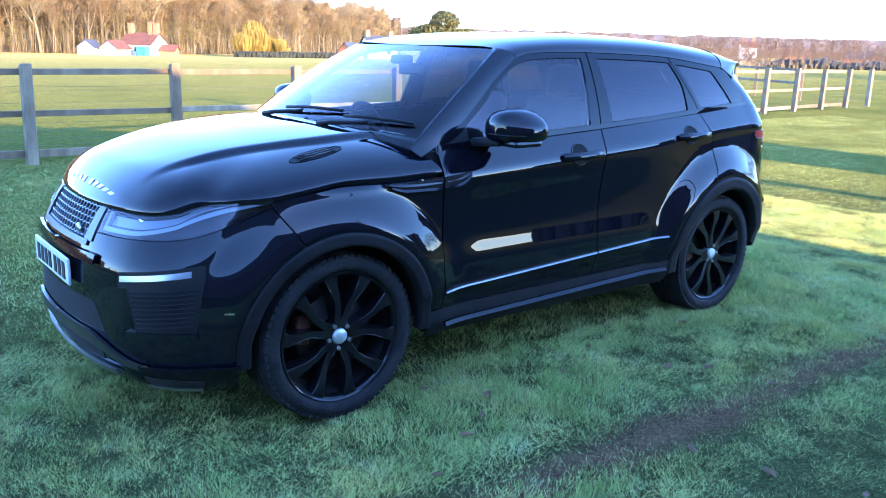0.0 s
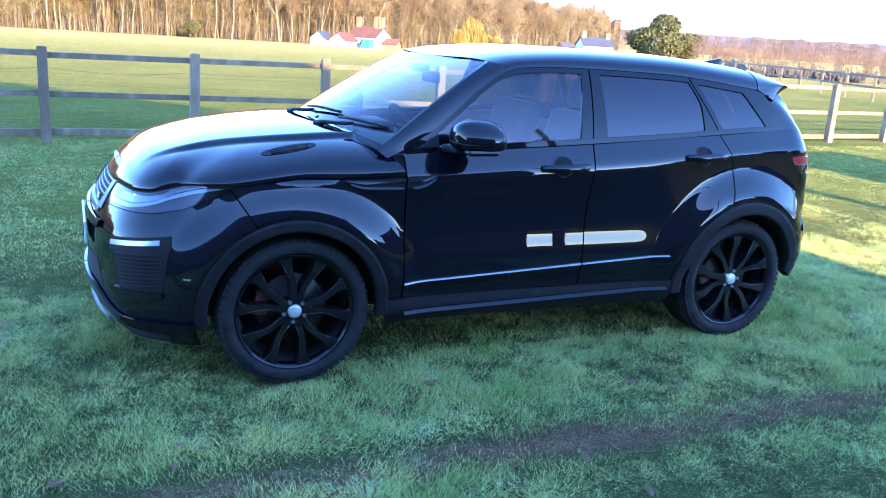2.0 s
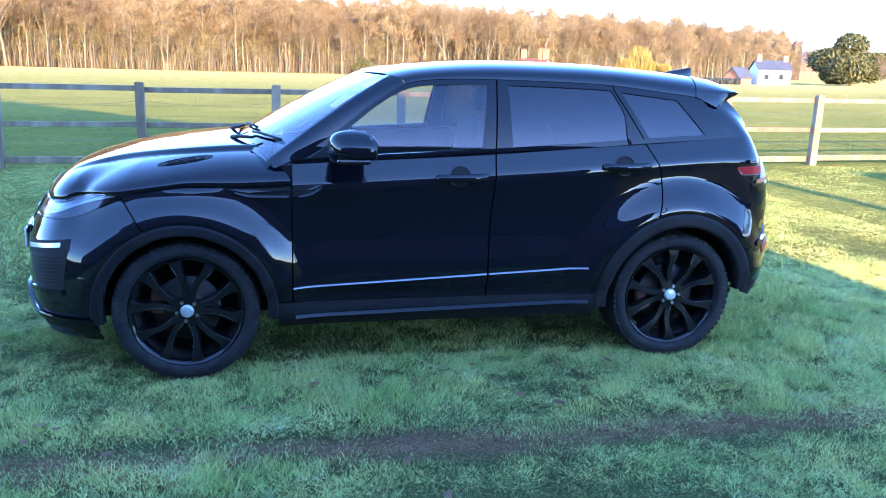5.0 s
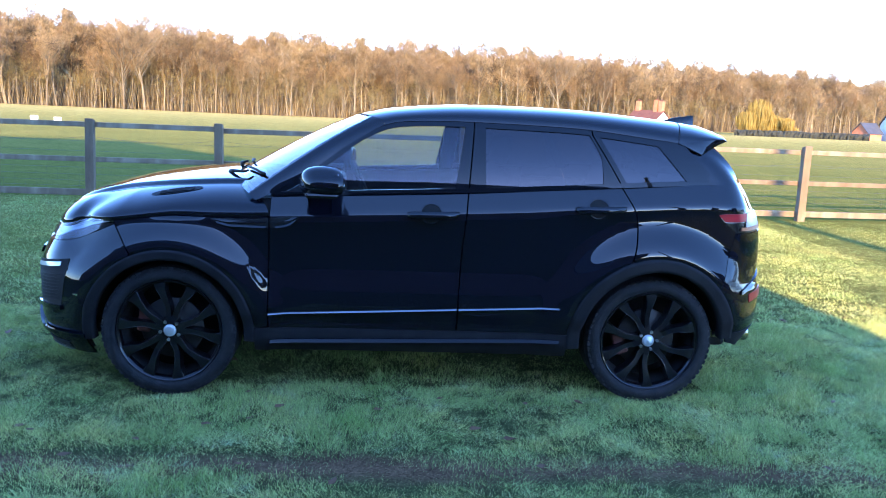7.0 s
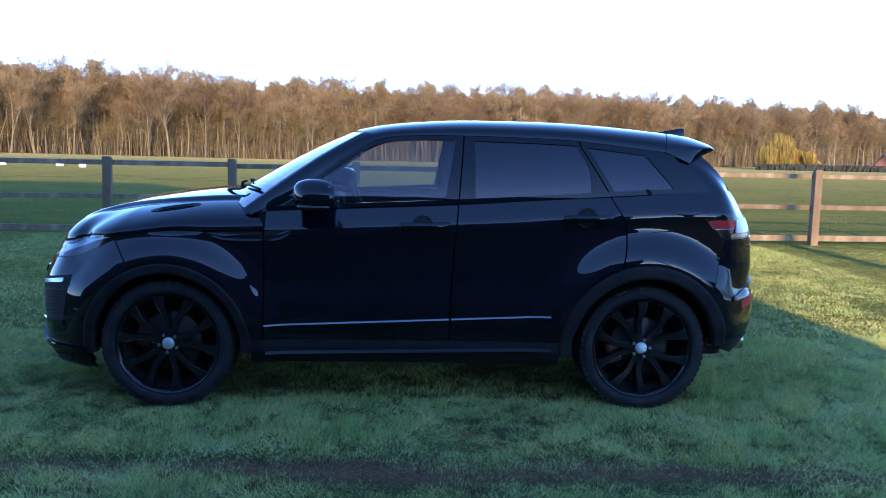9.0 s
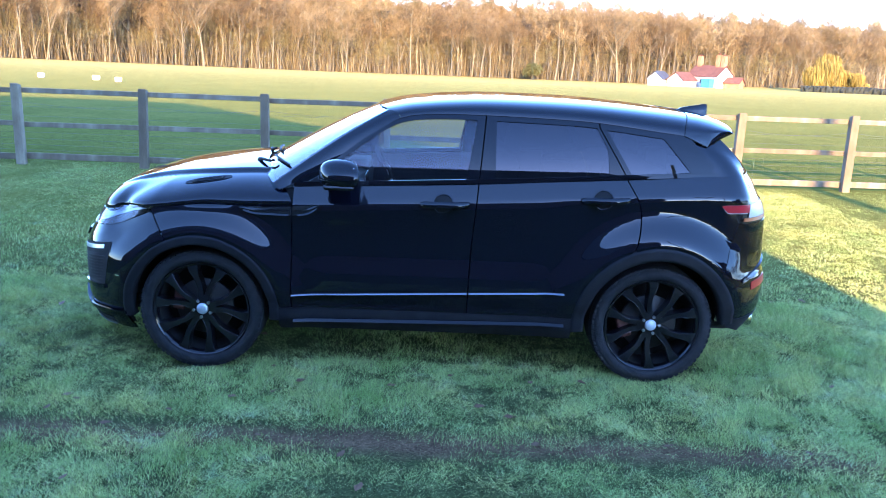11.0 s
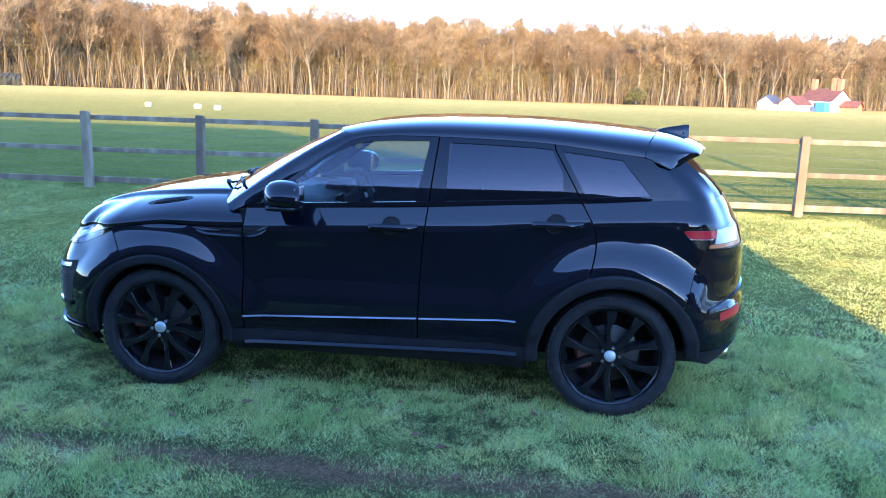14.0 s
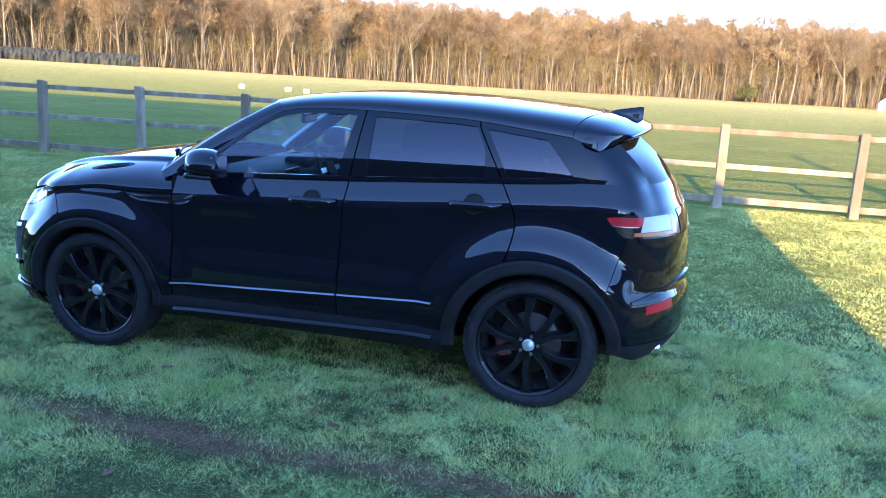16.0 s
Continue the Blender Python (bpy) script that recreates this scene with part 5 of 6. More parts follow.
def bare_tree(seed, height, spread, limbs, twigs, width=0.024, lite=False, reach=0.036):
    """Trunk with limbs, and the bare twigs, as two meshes' verts and faces."""
    r = np.random.default_rng(seed)
    tv, tf, wv, wf = [], [], [], []

    def limb(points, radii, sides):
        k = len(tv)
        a, b = pole(points, radii, sides)
        tv.extend(a)
        tf.extend([tuple(i + k for i in q) for q in b])
    lean = r.normal(size=2) * 0.04
    h0 = height * r.uniform(0.16, 0.32)
    bend = r.normal(size=2) * 0.25
    path = [np.array((lean[0] * z + bend[0] * math.sin(z * 0.35), lean[1] * z + bend[1] * math.sin(z * 0.3), z)) for z in np.linspace(-0.4, height * 0.9, 5 if lite else 8)]
    rad = 0.0125 * height * r.uniform(0.8, 1.3)
    limb([tuple(p) for p in path], [rad * (1.15 - 1.03 * k / (len(path) - 1)) for k in range(len(path))], 4 if lite else 6)
    ends = []

    def stem(z):
        return np.array((lean[0] * z + bend[0] * math.sin(z * 0.35), lean[1] * z + bend[1] * math.sin(z * 0.3), z))
    for k in range(limbs):
        z = h0 + (height * 0.84 - h0) * (k + r.uniform(0, 1)) / limbs
        base = stem(z)
        a = r.uniform(0, 2 * math.pi)
        out = np.array((math.cos(a), math.sin(a), 0)) * spread * r.uniform(0.45, 1.0) * (1 - 0.45 * ((z - h0) / (height - h0)))
        tip = base + out + np.array((0, 0, (height - z) * r.uniform(0.30, 0.75) + 0.8))
        tip[2] = min(tip[2], height * r.uniform(0.9, 1.0))
        mid = base + (tip - base) * 0.5 + np.array((0, 0, -0.03 * height)) + r.normal(size=3) * 0.25
        limb([tuple(base), tuple(mid), tuple(tip)], [rad * 0.46, rad * 0.28, rad * 0.06], 3 if lite else 4)
        ends.append((base, mid, tip))
        for _ in range(3):
            t = r.uniform(0.25, 0.95)
            b2 = base + (tip - base) * t
            t2 = b2 + r.normal(size=3) * np.array((1, 1, 0.6)) * spread * 0.30 + np.array((0, 0, height * 0.06))
            if lite:
                spray(b2, t2, rad * 0.14, r, tv, tf)
            else:
                limb([tuple(b2), tuple((b2 + t2) / 2 + r.normal(size=3) * 0.15), tuple(t2)], [rad * 0.16, rad * 0.10, rad * 0.03], 3)
            ends.append((b2, (b2 + t2) / 2, t2))
    n = twigs // len(ends)
    for base, mid, tip in ends:
        length = np.linalg.norm(tip - base)
        for _ in range(n):
            t = r.uniform(0.15, 1.05)
            p = base + (tip - base) * t + r.normal(size=3) * np.array((0.16, 0.16, 0.12)) * length
            q = p + (r.normal(size=3) * np.array((0.8, 0.8, 0.6)) + np.array((0, 0, 0.6))) * height * reach
            spray(p, q, width * r.uniform(0.5, 1.3), r, wv, wf)
    return (tv, tf), (wv, wf)


KINDS = [bare_tree(11, 16, 5.4, 14, 3800), bare_tree(12, 15.5, 4.0, 12, 3200), bare_tree(13, 16.5, 6.4, 16, 4400), bare_tree(14, 14.5, 3.6, 11, 3000), bare_tree(15, 15.5, 5.8, 15, 4000)]


def wood_edge(deg):
    return float(np.interp(deg, [-48, -30, -10, 10, 19, 28, 34], [150, 168, 185, 198, 212, 255, 300]))


def tallness(deg):
    return float(np.interp(deg, [-48, -25, 0, 12, 20, 27, 34], [1.05, 1.07, 1.07, 1.06, 1.03, 1.03, 0.98]))


rng = random.Random(21)
stock = []
for (trunk, crown) in KINDS:
    t = thing("tree", "tall bare winter tree with pale trunk and russet twigs", "tree", group="trees at the wood's edge")
    mesh("trunk", *trunk, BARK, t)
    mesh("crown", *crown, TWIG, t, "russet bare twigs", smooth=False)
    stock.append(t)
deg, k = -47.0, 0
while deg < 33:
    x, y, z = at_bearing(deg, wood_edge(deg) + rng.uniform(-3, 6))
    m = pose(x, y, z, 0, 0, rng.uniform(0, 360)) @ Matrix.Scale(rng.uniform(0.72, 0.98), 4)
    t = stock[k % 5]
    if k < 5:
        t.matrix_world = m
    else:
        c = copy_thing(t, pose(x, y, z, 0, 0, rng.uniform(0, 360)))
        s = rng.uniform(0.70, 1.02) * tallness(deg)
        c.scale = (s, s, s)
    deg += rng.uniform(0.55, 1.25)
    k += 1


def merged(name, spots, mat_name, kinds, label, thin=1, seed=3, mats=(TWIG, BARK)):
    """Many trees joined into two meshes: twigs, and trunks under them."""
    r = random.Random(seed)
    packs = [[], []]
    for x, y, z, s in spots:
        trunk, crown = kinds[r.randrange(len(kinds))]
        a = r.uniform(0, 6.28)
        rot = np.array(((math.cos(a), -math.sin(a), 0), (math.sin(a), math.cos(a), 0), (0, 0, 1))) * s
        for pack, (v, f) in zip(packs, (crown, trunk)):
            pack.append((np.array([tuple(p) for p in v]) @ rot.T + np.array((x, y, z)), f))
    ob = None
    for pack, mat, part_name in ((packs[0], mats[0], name), (packs[1], mats[1], "trunks")):
        verts, faces, base = [], [], 0
        for v, f in pack:
            verts.append(v)
            faces += [tuple(i + base for i in q) for q in f]
            base += len(v)
        o = mesh(part_name, np.concatenate(verts), faces, mat, ob, smooth=False)
        if ob is None:
            ob = o
            tagged(ob, label, "woods", kind="stuff")
        else:
            o["kind"] = "stuff"
    return ob


LEAN = [bare_tree(31, 17, 4.2, 9, 1900, 0.046, True, 0.042), bare_tree(32, 18, 4.8, 10, 2000, 0.046, True, 0.042), bare_tree(33, 16, 3.9, 8, 1800, 0.046, True, 0.040)]
THIN = [bare_tree(31, 17, 4.6, 7, 260, 0.085, True, 0.052), bare_tree(33, 16, 4.2, 6, 240, 0.085, True, 0.052)]
SMALL = [bare_tree(51, 16, 6.5, 9, 420, 0.060, True, 0.055), bare_tree(52, 16, 5.5, 8, 380, 0.060, True, 0.055)]
spots = []
for row, count in ((4, 90), (11, 90), (22, 70), (36, 60)):
    for k in range(count):
        d = -48 + 82 * (k + rng.uniform(0, 1)) / count
        x, y, z = at_bearing(d, wood_edge(d) + row + rng.uniform(-5, 5))
        spots.append((x, y, z + row * 0.02, (rng.uniform(0.90, 1.06) + row * 0.002) * tallness(d)))
merged("woods", spots, "", LEAN, "dense russet winter woods")

SAPLING = thin(speckled("olive sapling twigs", [(0.3, (0.17, 0.135, 0.055)), (0.55, (0.25, 0.205, 0.085)), (0.75, (0.33, 0.285, 0.12))], 0.10, 0.95), 0.5)
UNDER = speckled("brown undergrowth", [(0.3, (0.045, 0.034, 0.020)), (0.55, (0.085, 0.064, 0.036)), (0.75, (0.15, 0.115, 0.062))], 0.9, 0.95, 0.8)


def bank(name, d0, d1, far, height, ragged, mat, label, step=0.22, seed=1, thick=8.0):
    """A long ragged mass of thicket between two bearings."""
    r = random.Random(seed)
    v, n = [], int((d1 - d0) / step)
    for i in range(n + 1):
        d = d0 + (d1 - d0) * i / n
        dist = far(d) if callable(far) else far
        h = (height(d) if callable(height) else height) + noise.noise(Vector((d * 0.9, seed, 0))) * ragged + r.uniform(-1, 1) * ragged * 0.35
        for k, (off, up) in enumerate(((0, -0.6), (0, 0.35), (thick * 0.18, 0.7), (thick * 0.4, 0.93), (thick * 0.7, 1.0), (thick, -0.4))):
            x, y, z = at_bearing(d, dist + off + r.uniform(-0.4, 0.4))
            v.append((x, y, z + h * up + (r.uniform(-0.3, 0.3) * ragged * 0.5 if 0 < k < 5 else 0)))
    return tagged(mesh(name, v, grid_faces(n, 5), mat, smooth=False), label, "thicket", kind="stuff")


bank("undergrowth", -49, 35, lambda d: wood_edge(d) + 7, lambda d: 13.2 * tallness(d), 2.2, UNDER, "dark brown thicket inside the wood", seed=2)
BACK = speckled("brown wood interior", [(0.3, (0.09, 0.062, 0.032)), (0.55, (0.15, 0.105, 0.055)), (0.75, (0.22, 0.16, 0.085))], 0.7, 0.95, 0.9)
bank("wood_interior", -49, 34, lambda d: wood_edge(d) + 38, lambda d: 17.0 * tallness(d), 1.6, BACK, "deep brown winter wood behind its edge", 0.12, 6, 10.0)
spots = []
for k in range(560):
    d = -48.5 + 83 * (k + rng.uniform(0, 1)) / 560
    x, y, z = at_bearing(d, wood_edge(d) + rng.uniform(0, 12))
    spots.append((x, y, z - 0.8, 0.2 + 0.55 * rng.random() ** 1.1))
merged("underwood", spots, "", SMALL, "brown underwood at the wood's foot", seed=14, mats=(SAPLING, BARK))

# thin pale stems of young trees along the wood's foot
STEM = material("sapling bark", (0.12, 0.10, 0.06), 0.9)
age = ramp(STEM, node(STEM, "ShaderNodeNewGeometry"), "Random Per Island", [(0.0, (0.035, 0.026, 0.015)), (0.6, (0.085, 0.067, 0.036)), (1.0, (0.19, 0.155, 0.085))])
link(STEM, age, 0, STEM.node_tree.nodes["Principled BSDF"], "Base Color")
stem_v, stem_f = [], []
nrng = np.random.default_rng(61)
for k in range(2300):
    d = -48.5 + 83 * (k + rng.uniform(0, 1)) / 2300
    x, y, z = at_bearing(d, wood_edge(d) + 11 * rng.random() ** 1.3 - 1.5)
    tall = rng.uniform(2.5, 8.5)
    foot, lean = np.array((x, y, z - 0.3)), np.array((rng.gauss(0, 0.16), rng.gauss(0, 0.16), 1.0)) * tall
    r = rng.uniform(0.035, 0.085)
    a, b = pole([tuple(foot), tuple(foot + lean * 0.5 + nrng.normal(size=3) * 0.12), tuple(foot + lean)], [r, r * 0.75, r * 0.25], 3)
    n0 = len(stem_v)
    stem_v += a
    stem_f += [tuple(i + n0 for i in q) for q in b]
    for _ in range(5):
        p = foot + lean * rng.uniform(0.3, 0.98)
        spray(p, p + nrng.normal(size=3) * np.array((0.7, 0.7, 0.5)) + np.array((0, 0, 0.7)), 0.035, nrng, stem_v, stem_f)
tagged(mesh("saplings", stem_v, stem_f, STEM, smooth=False), "thin pale bare saplings along the wood's edge", "saplings", kind="stuff")

# low woods and hills further round
HILL = speckled("far reddish woods", [(0.3, (0.10, 0.065, 0.04)), (0.6, (0.15, 0.10, 0.06)), (0.8, (0.20, 0.14, 0.085))], 0.03, 0.95, 0.3)
FAR_TWIG = speckled("far red-brown twigs", [(0.3, (0.115, 0.066, 0.042)), (0.6, (0.175, 0.105, 0.066)), (0.8, (0.23, 0.155, 0.09))], 0.05, 0.95)
thin(FAR_TWIG, 0.45)
bank("far_hill", 26, 100, 900, lambda d: 24 - 0.05 * abs(d - 50), 2.0, HILL, "far wooded hill, reddish brown", 0.35, 7, 300)
spots = []
for row, count in ((330, 70), (400, 70), (500, 60)):
    for k in range(count):
        d = 31 + 66 * (k + rng.uniform(0, 1)) / count
        x, y, z = at_bearing(d, row + rng.uniform(-25, 25))
        spots.append((x, y, z, rng.uniform(0.50, 0.78) * row / 360))
merged("far_trees", spots, "", THIN, "far bare red-brown trees", seed=9, mats=(FAR_TWIG, BARK))
spots = []
for k in range(380):
    d = 39.2 + 59 * (k + rng.uniform(0, 1)) / 380
    x, y, z = at_bearing(d, rng.uniform(125, 165))
    spots.append((x, y, z - 0.5, rng.uniform(0.17, 0.36)))
merged("scrub", spots, "", THIN, "brown hedgerow scrub", seed=12, mats=(FAR_TWIG, BARK))


def thicket_edge(d):
    return float(np.interp(d, [40, 42.5, 49, 53, 58, 75], [110, 71, 71, 88, 114, 120]))


spots = []
for k in range(330):
    d = 40.5 + 35 * (k + rng.uniform(0, 1)) / 330
    x, y, z = at_bearing(d, thicket_edge(d) + rng.uniform(0, 14))
    spots.append((x, y, z - 0.5, rng.uniform(0.08, 0.15) * thicket_edge(d) / 80))
merged("thicket", spots, "", THIN, "brown thicket along the paddock", seed=19, mats=(FAR_TWIG, BARK))
bank("thicket", 40.5, 75, lambda d: thicket_edge(d) + 4, lambda d: 0.75 * thicket_edge(d) / 75, 0.5, UNDER, "dark brown thicket along the paddock", 0.12, 23, 4.0)

# trees added out of view, so the car's rear reflects them, not open sky
spots = []
for k in range(70):
    x, y, z = at_bearing(72 + 42 * (k + rng.uniform(0, 1)) / 70, rng.uniform(58, 80))
    spots.append((x, y, z, rng.uniform(0.42, 0.70)))
merged("hedgerow_trees", spots, "", THIN, "bare trees added out of view for the car's reflections", seed=15, mats=(FAR_TWIG, BARK))


# dark bank placed out of view to cut short the door's bright reflected streak
bank("reflection_bank", 104, 129, lambda d: 11.2 / abs(math.cos(radians(d))), 3.4, 0.8, UNDER, "dark bank added out of view to block the reflected sky", 0.4, 27, 2.5)


def leafy(seed, size, count, leaf, droop=0.0, loose=0.42, fat=0.35):
    """A crown of many small leaf sprays in uneven lobes."""
    r = np.random.default_rng(seed)
    lobes = [(r.normal(size=3) * np.array(size) * loose, r.uniform(fat, fat + 0.25)) for _ in range(14)]
    v, f = [], []
    for k in range(count):
        c, s = lobes[k % 14]
        d = r.normal(size=3)
        d /= np.linalg.norm(d)
        p = c + d * np.array(size) * s * r.uniform(0.7, 1.0)
        if droop:
            q = p + np.array((r.normal() * 0.1, r.normal() * 0.1, -droop * r.uniform(0.6, 1.4)))
            spray(p, q, leaf * 0.35, r, v, f)
        else:
            spray(p, p + r.normal(size=3) * leaf, leaf * 0.6, r, v, f)
    return v, f


IVY = speckled("dark evergreen leaves", [(0.3, (0.045, 0.048, 0.014)), (0.6, (0.085, 0.082, 0.024)), (0.8, (0.16, 0.14, 0.048))], 0.4, 0.8)
WILLOW = speckled("yellow willow twigs", [(0.3, (0.15, 0.105, 0.018)), (0.6, (0.23, 0.170, 0.034)), (0.8, (0.31, 0.24, 0.06))], 0.5, 0.85)


def leaf_tree(d, far, height, width, mat, label, seed, droop=0.0, leaf=0.5, count=5000, name="tree", loose=0.42, fat=0.35, low=0.5):
    x, y, z = at_bearing(d, far)
    t = thing(name, label, "tree", pose(x, y, z))
    mesh("trunk", *tube([(0, 0, -0.3), (0.1, 0, height * 0.4), (0.1, 0.1, height * 0.75)], [height * 0.03, height * 0.022, height * 0.008], 7), BARK, t)
    v, f = leafy(seed, (width / 2, width / 2, height * 0.42), count, leaf, droop, loose, fat)
    mesh("crown", [(p[0], p[1], max(p[2] + height * low, 0.3)) for p in v], f, mat, t, smooth=False)


leaf_tree(37.9, 225, 13.5, 16.5, IVY, "broad dark evergreen tree by the field", 41, leaf=0.45, count=26000, loose=0.42, fat=0.38, low=0.42)
leaf_tree(24.9, 205, 7.6, 9.0, WILLOW, "bright yellow weeping willow", 42, 1.5, 0.20, 9000)
leaf_tree(26.4, 212, 5.6, 6.5, WILLOW, "bright yellow weeping willow", 43, 1.3, 0.20, 5000)
leaf_tree(6.5, 192, 4.6, 4.0, IVY, "small green ivy-clad tree", 44, leaf=0.3, count=1500)
HEDGE = speckled("dark clipped hedge", [(0.3, (0.012, 0.015, 0.010)), (0.7, (0.035, 0.035, 0.02))], 0.8, 0.9, 0.4)
bank("hedge", 23.6, 31.5, 186, 1.35, 0.15, HEDGE, "dark hedge at the field's edge", 0.1, 13, 2)
bank("hedge", -52, -33.2, 148, 1.9, 0.25, HEDGE, "dark hedge at the field's edge", 0.15, 14, 3)

RENDER_WALL = speckled("white rendered wall", [(0.3, (0.58, 0.57, 0.54)), (0.7, (0.70, 0.69, 0.67))], 1.0, 0.85)
TILES = speckled("red clay roof tiles", [(0.3, (0.085, 0.035, 0.025)), (0.7, (0.14, 0.06, 0.04))], 1.2, 0.85, 0.3)
SLATE = speckled("blue-grey slates", [(0.3, (0.035, 0.039, 0.050)), (0.7, (0.06, 0.065, 0.08))], 1.2, 0.6)
BRICK = speckled("orange brick", [(0.3, (0.30, 0.11, 0.05)), (0.7, (0.42, 0.18, 0.09))], 1.2, 0.85)
PANE = material("dark window panes", (0.02, 0.025, 0.03), 0.1, 0, 0.5)
BLUE = material("blue painted boards", (0.04, 0.16, 0.42), 0.6)


def cottage(d, far, size, eave, ridge, wall, roof, label, turn=0.0, chimneys=(), windows=(), name="house"):
    x, y, z = at_bearing(d, far)
    h = thing(name, label, "house", pose(x, y, z, 0, 0, turn - d))
    w, deep = size
    bm = box_bm((w, deep, eave + 0.6), (0, 0, (eave - 0.6) / 2))
    part("wall", bm, wall, h)
    o = 0.3
    for s in (-1, 1):
        bm = bmesh.new()
        bm.faces.new([bm.verts.new(p) for p in ((s * w / 2, -deep / 2, eave), (s * w / 2, deep / 2, eave), (s * w / 2, 0, ridge - 0.15))])
        part("gable", bm, wall, h)
    slope = (ridge - eave) / (deep / 2)
    for s in (-1, 1):
        bm = bmesh.new()
        e, t = deep / 2 + o, 0.12
        pts = [(-w / 2 - o, s * e, eave - slope * o), (w / 2 + o, s * e, eave - slope * o), (w / 2 + o, 0, ridge), (-w / 2 - o, 0, ridge)]
        b = [bm.verts.new(p) for p in pts] + [bm.verts.new((p[0], p[1], p[2] + t)) for p in pts]
        for q in ((0, 1, 2, 3), (4, 5, 6, 7), (0, 1, 5, 4), (1, 2, 6, 5), (2, 3, 7, 6), (3, 0, 4, 7)):
            bm.faces.new([b[i] for i in q])
        part("roof", bm, roof, h)
    for cx, top in chimneys:
        stack = part("chimney", box_bm((1.0, 0.9, top - ridge + 1.2), (cx, 0, (top + ridge - 1.2) / 2), 0.03), BRICK, h)
        for k in (-0.18, 0.18):
            mesh("chimney_pot", *tube([(cx + k, 0, top - 0.05), (cx + k, 0, top + 0.4)], 0.12, 8), TILES, stack)
    for wx, wz, ww, wh in windows:
        fr = part("window", box_bm((ww + 0.16, 0.08, wh + 0.16), (wx, -deep / 2 - 0.02, wz), 0.0), RENDER_WALL, h)
        part("pane", box_bm((ww, 0.06, wh), (wx, -deep / 2 - 0.05, wz)), PANE, fr)
    return h


main = cottage(18.1, 190, (7.6, 5.6), 2.5, 4.6, RENDER_WALL, TILES, "white cottage with red roof and brick chimneys", -38, ((-3.0, 6.6), (1.9, 6.9), (3.2, 6.7)), ((-2.5, 1.4, 1.0, 1.0), (0.2, 1.4, 1.0, 1.0)))
part("porch", box_bm((2.2, 1.6, 2.0), (2.6, -4.0, 1.0), 0.03), BLUE, main, "blue painted porch")
cottage(19.6, 188, (3.2, 3.0), 1.3, 2.3, BRICK, TILES, "small brick outhouse with red roof", -20, name="outhouse")
cottage(16.35, 186, (4.6, 4.0), 1.5, 3.0, RENDER_WALL, TILES, "white outbuilding with red roof", 55, name="outbuilding")
cottage(14.9, 187, (3.4, 3.6), 1.6, 3.0, RENDER_WALL, SLATE, "pale shed with grey roof", 60, name="shed")
cottage(33.2, 200, (7.0, 6.0), 3.4, 5.2, RENDER_WALL, SLATE, "white house with blue-grey slate roof", 20, ((-2.8, 6.6), (3.0, 6.4)), ((-1.8, 1.8, 1.0, 1.1), (1.4, 1.8, 1.0, 1.1)))
cottage(31.3, 196, (4.0, 4.0), 1.7, 3.6, BRICK, SLATE, "brick shed with dark roof", 50, name="shed")
cottage(57.8, 420, (7.0, 7.0), 7.0, 9.5, RENDER_WALL, TILES, "pale house with chimneys on the hill", 10, ((-2.2, 12), (2.2, 12)), ((-1.2, 3.2, 1, 1.3), (1.2, 3.2, 1, 1.3)))
cottage(60.6, 430, (13, 8), 3.6, 6.4, BRICK, TILES, "long brick barn with red roof", 8, name="barn")
cottage(64.2, 420, (12, 8), 3.4, 6.0, BRICK, SLATE, "long brick barn with grey roof", -10, name="barn")
cottage(66.8, 380, (14, 7), 2.6, 3.8, RENDER_WALL, SLATE, "low pale shed with slate roof", 0, name="shed")

# white tubs in the field
TUB = speckled("white plastic", [(0.3, (0.72, 0.72, 0.70)), (0.7, (0.82, 0.82, 0.80))], 3.0, 0.5)
tub = None
for d, far, turn in ((-25.4, 44.5, 10), (-22.25, 43, -20), (-20.95, 41.5, 35)):
    x, y, z = at_bearing(d, far)
    m = pose(x, y, z, 0, 0, turn)
    if tub is None:
        bm = box_bm((0.27, 0.23, 0.21), (0, 0, 0.105), 0.03)
        for q in bm.verts:
            q.co.x *= 1 + 0.25 * q.co.z
            q.co.y *= 1 + 0.25 * q.co.z
        tub = part("feed_tub", bm, TUB, None)
        tagged(tub, "white plastic tub standing in the field", "tub", "tubs in the field")
        tub.matrix_world = m
    else:
        copy_thing(tub, m)

# paddock fence beyond the end of the near fence
paddock = thing("paddock_fence", "pale timber post and rail fence round a paddock", "fence")
pale = part("fence_post", box_bm((0.10, 0.10, 1.5), (0, 0, 0.45), 0.008), WOOD, paddock)
end_x = posts[-1]
line = [(end_x - 1.0 + 1.1 * k, fence_y(end_x) + 2.4 * k) for k in range(1, 14)]
for k, (x, y) in enumerate(line):
    o = pale if k == 0 else new("fence_post", pale.data)
    o.parent = paddock
    o.matrix_basis = pose(x, y, ground_z(x, y), 0, 0, 20)
step = Vector((1.1, 2.4, 0))
bar = part("fence_rail", box_bm((step.length, 0.035, 0.09), (0, 0, 0), 0.006), WOOD, paddock)
n = 0
for k in range(len(line) - 1):
    for z in (1.05, 0.6):
        o = bar if n == 0 else new("fence_rail", bar.data)
        n += 1
        o.parent = paddock
        a, b = line[k], line[k + 1]
        o.matrix_basis = pose((a[0] + b[0]) / 2, (a[1] + b[1]) / 2, z + ground_z(*a), 0, 0, math.degrees(math.atan2(step.y, step.x)))


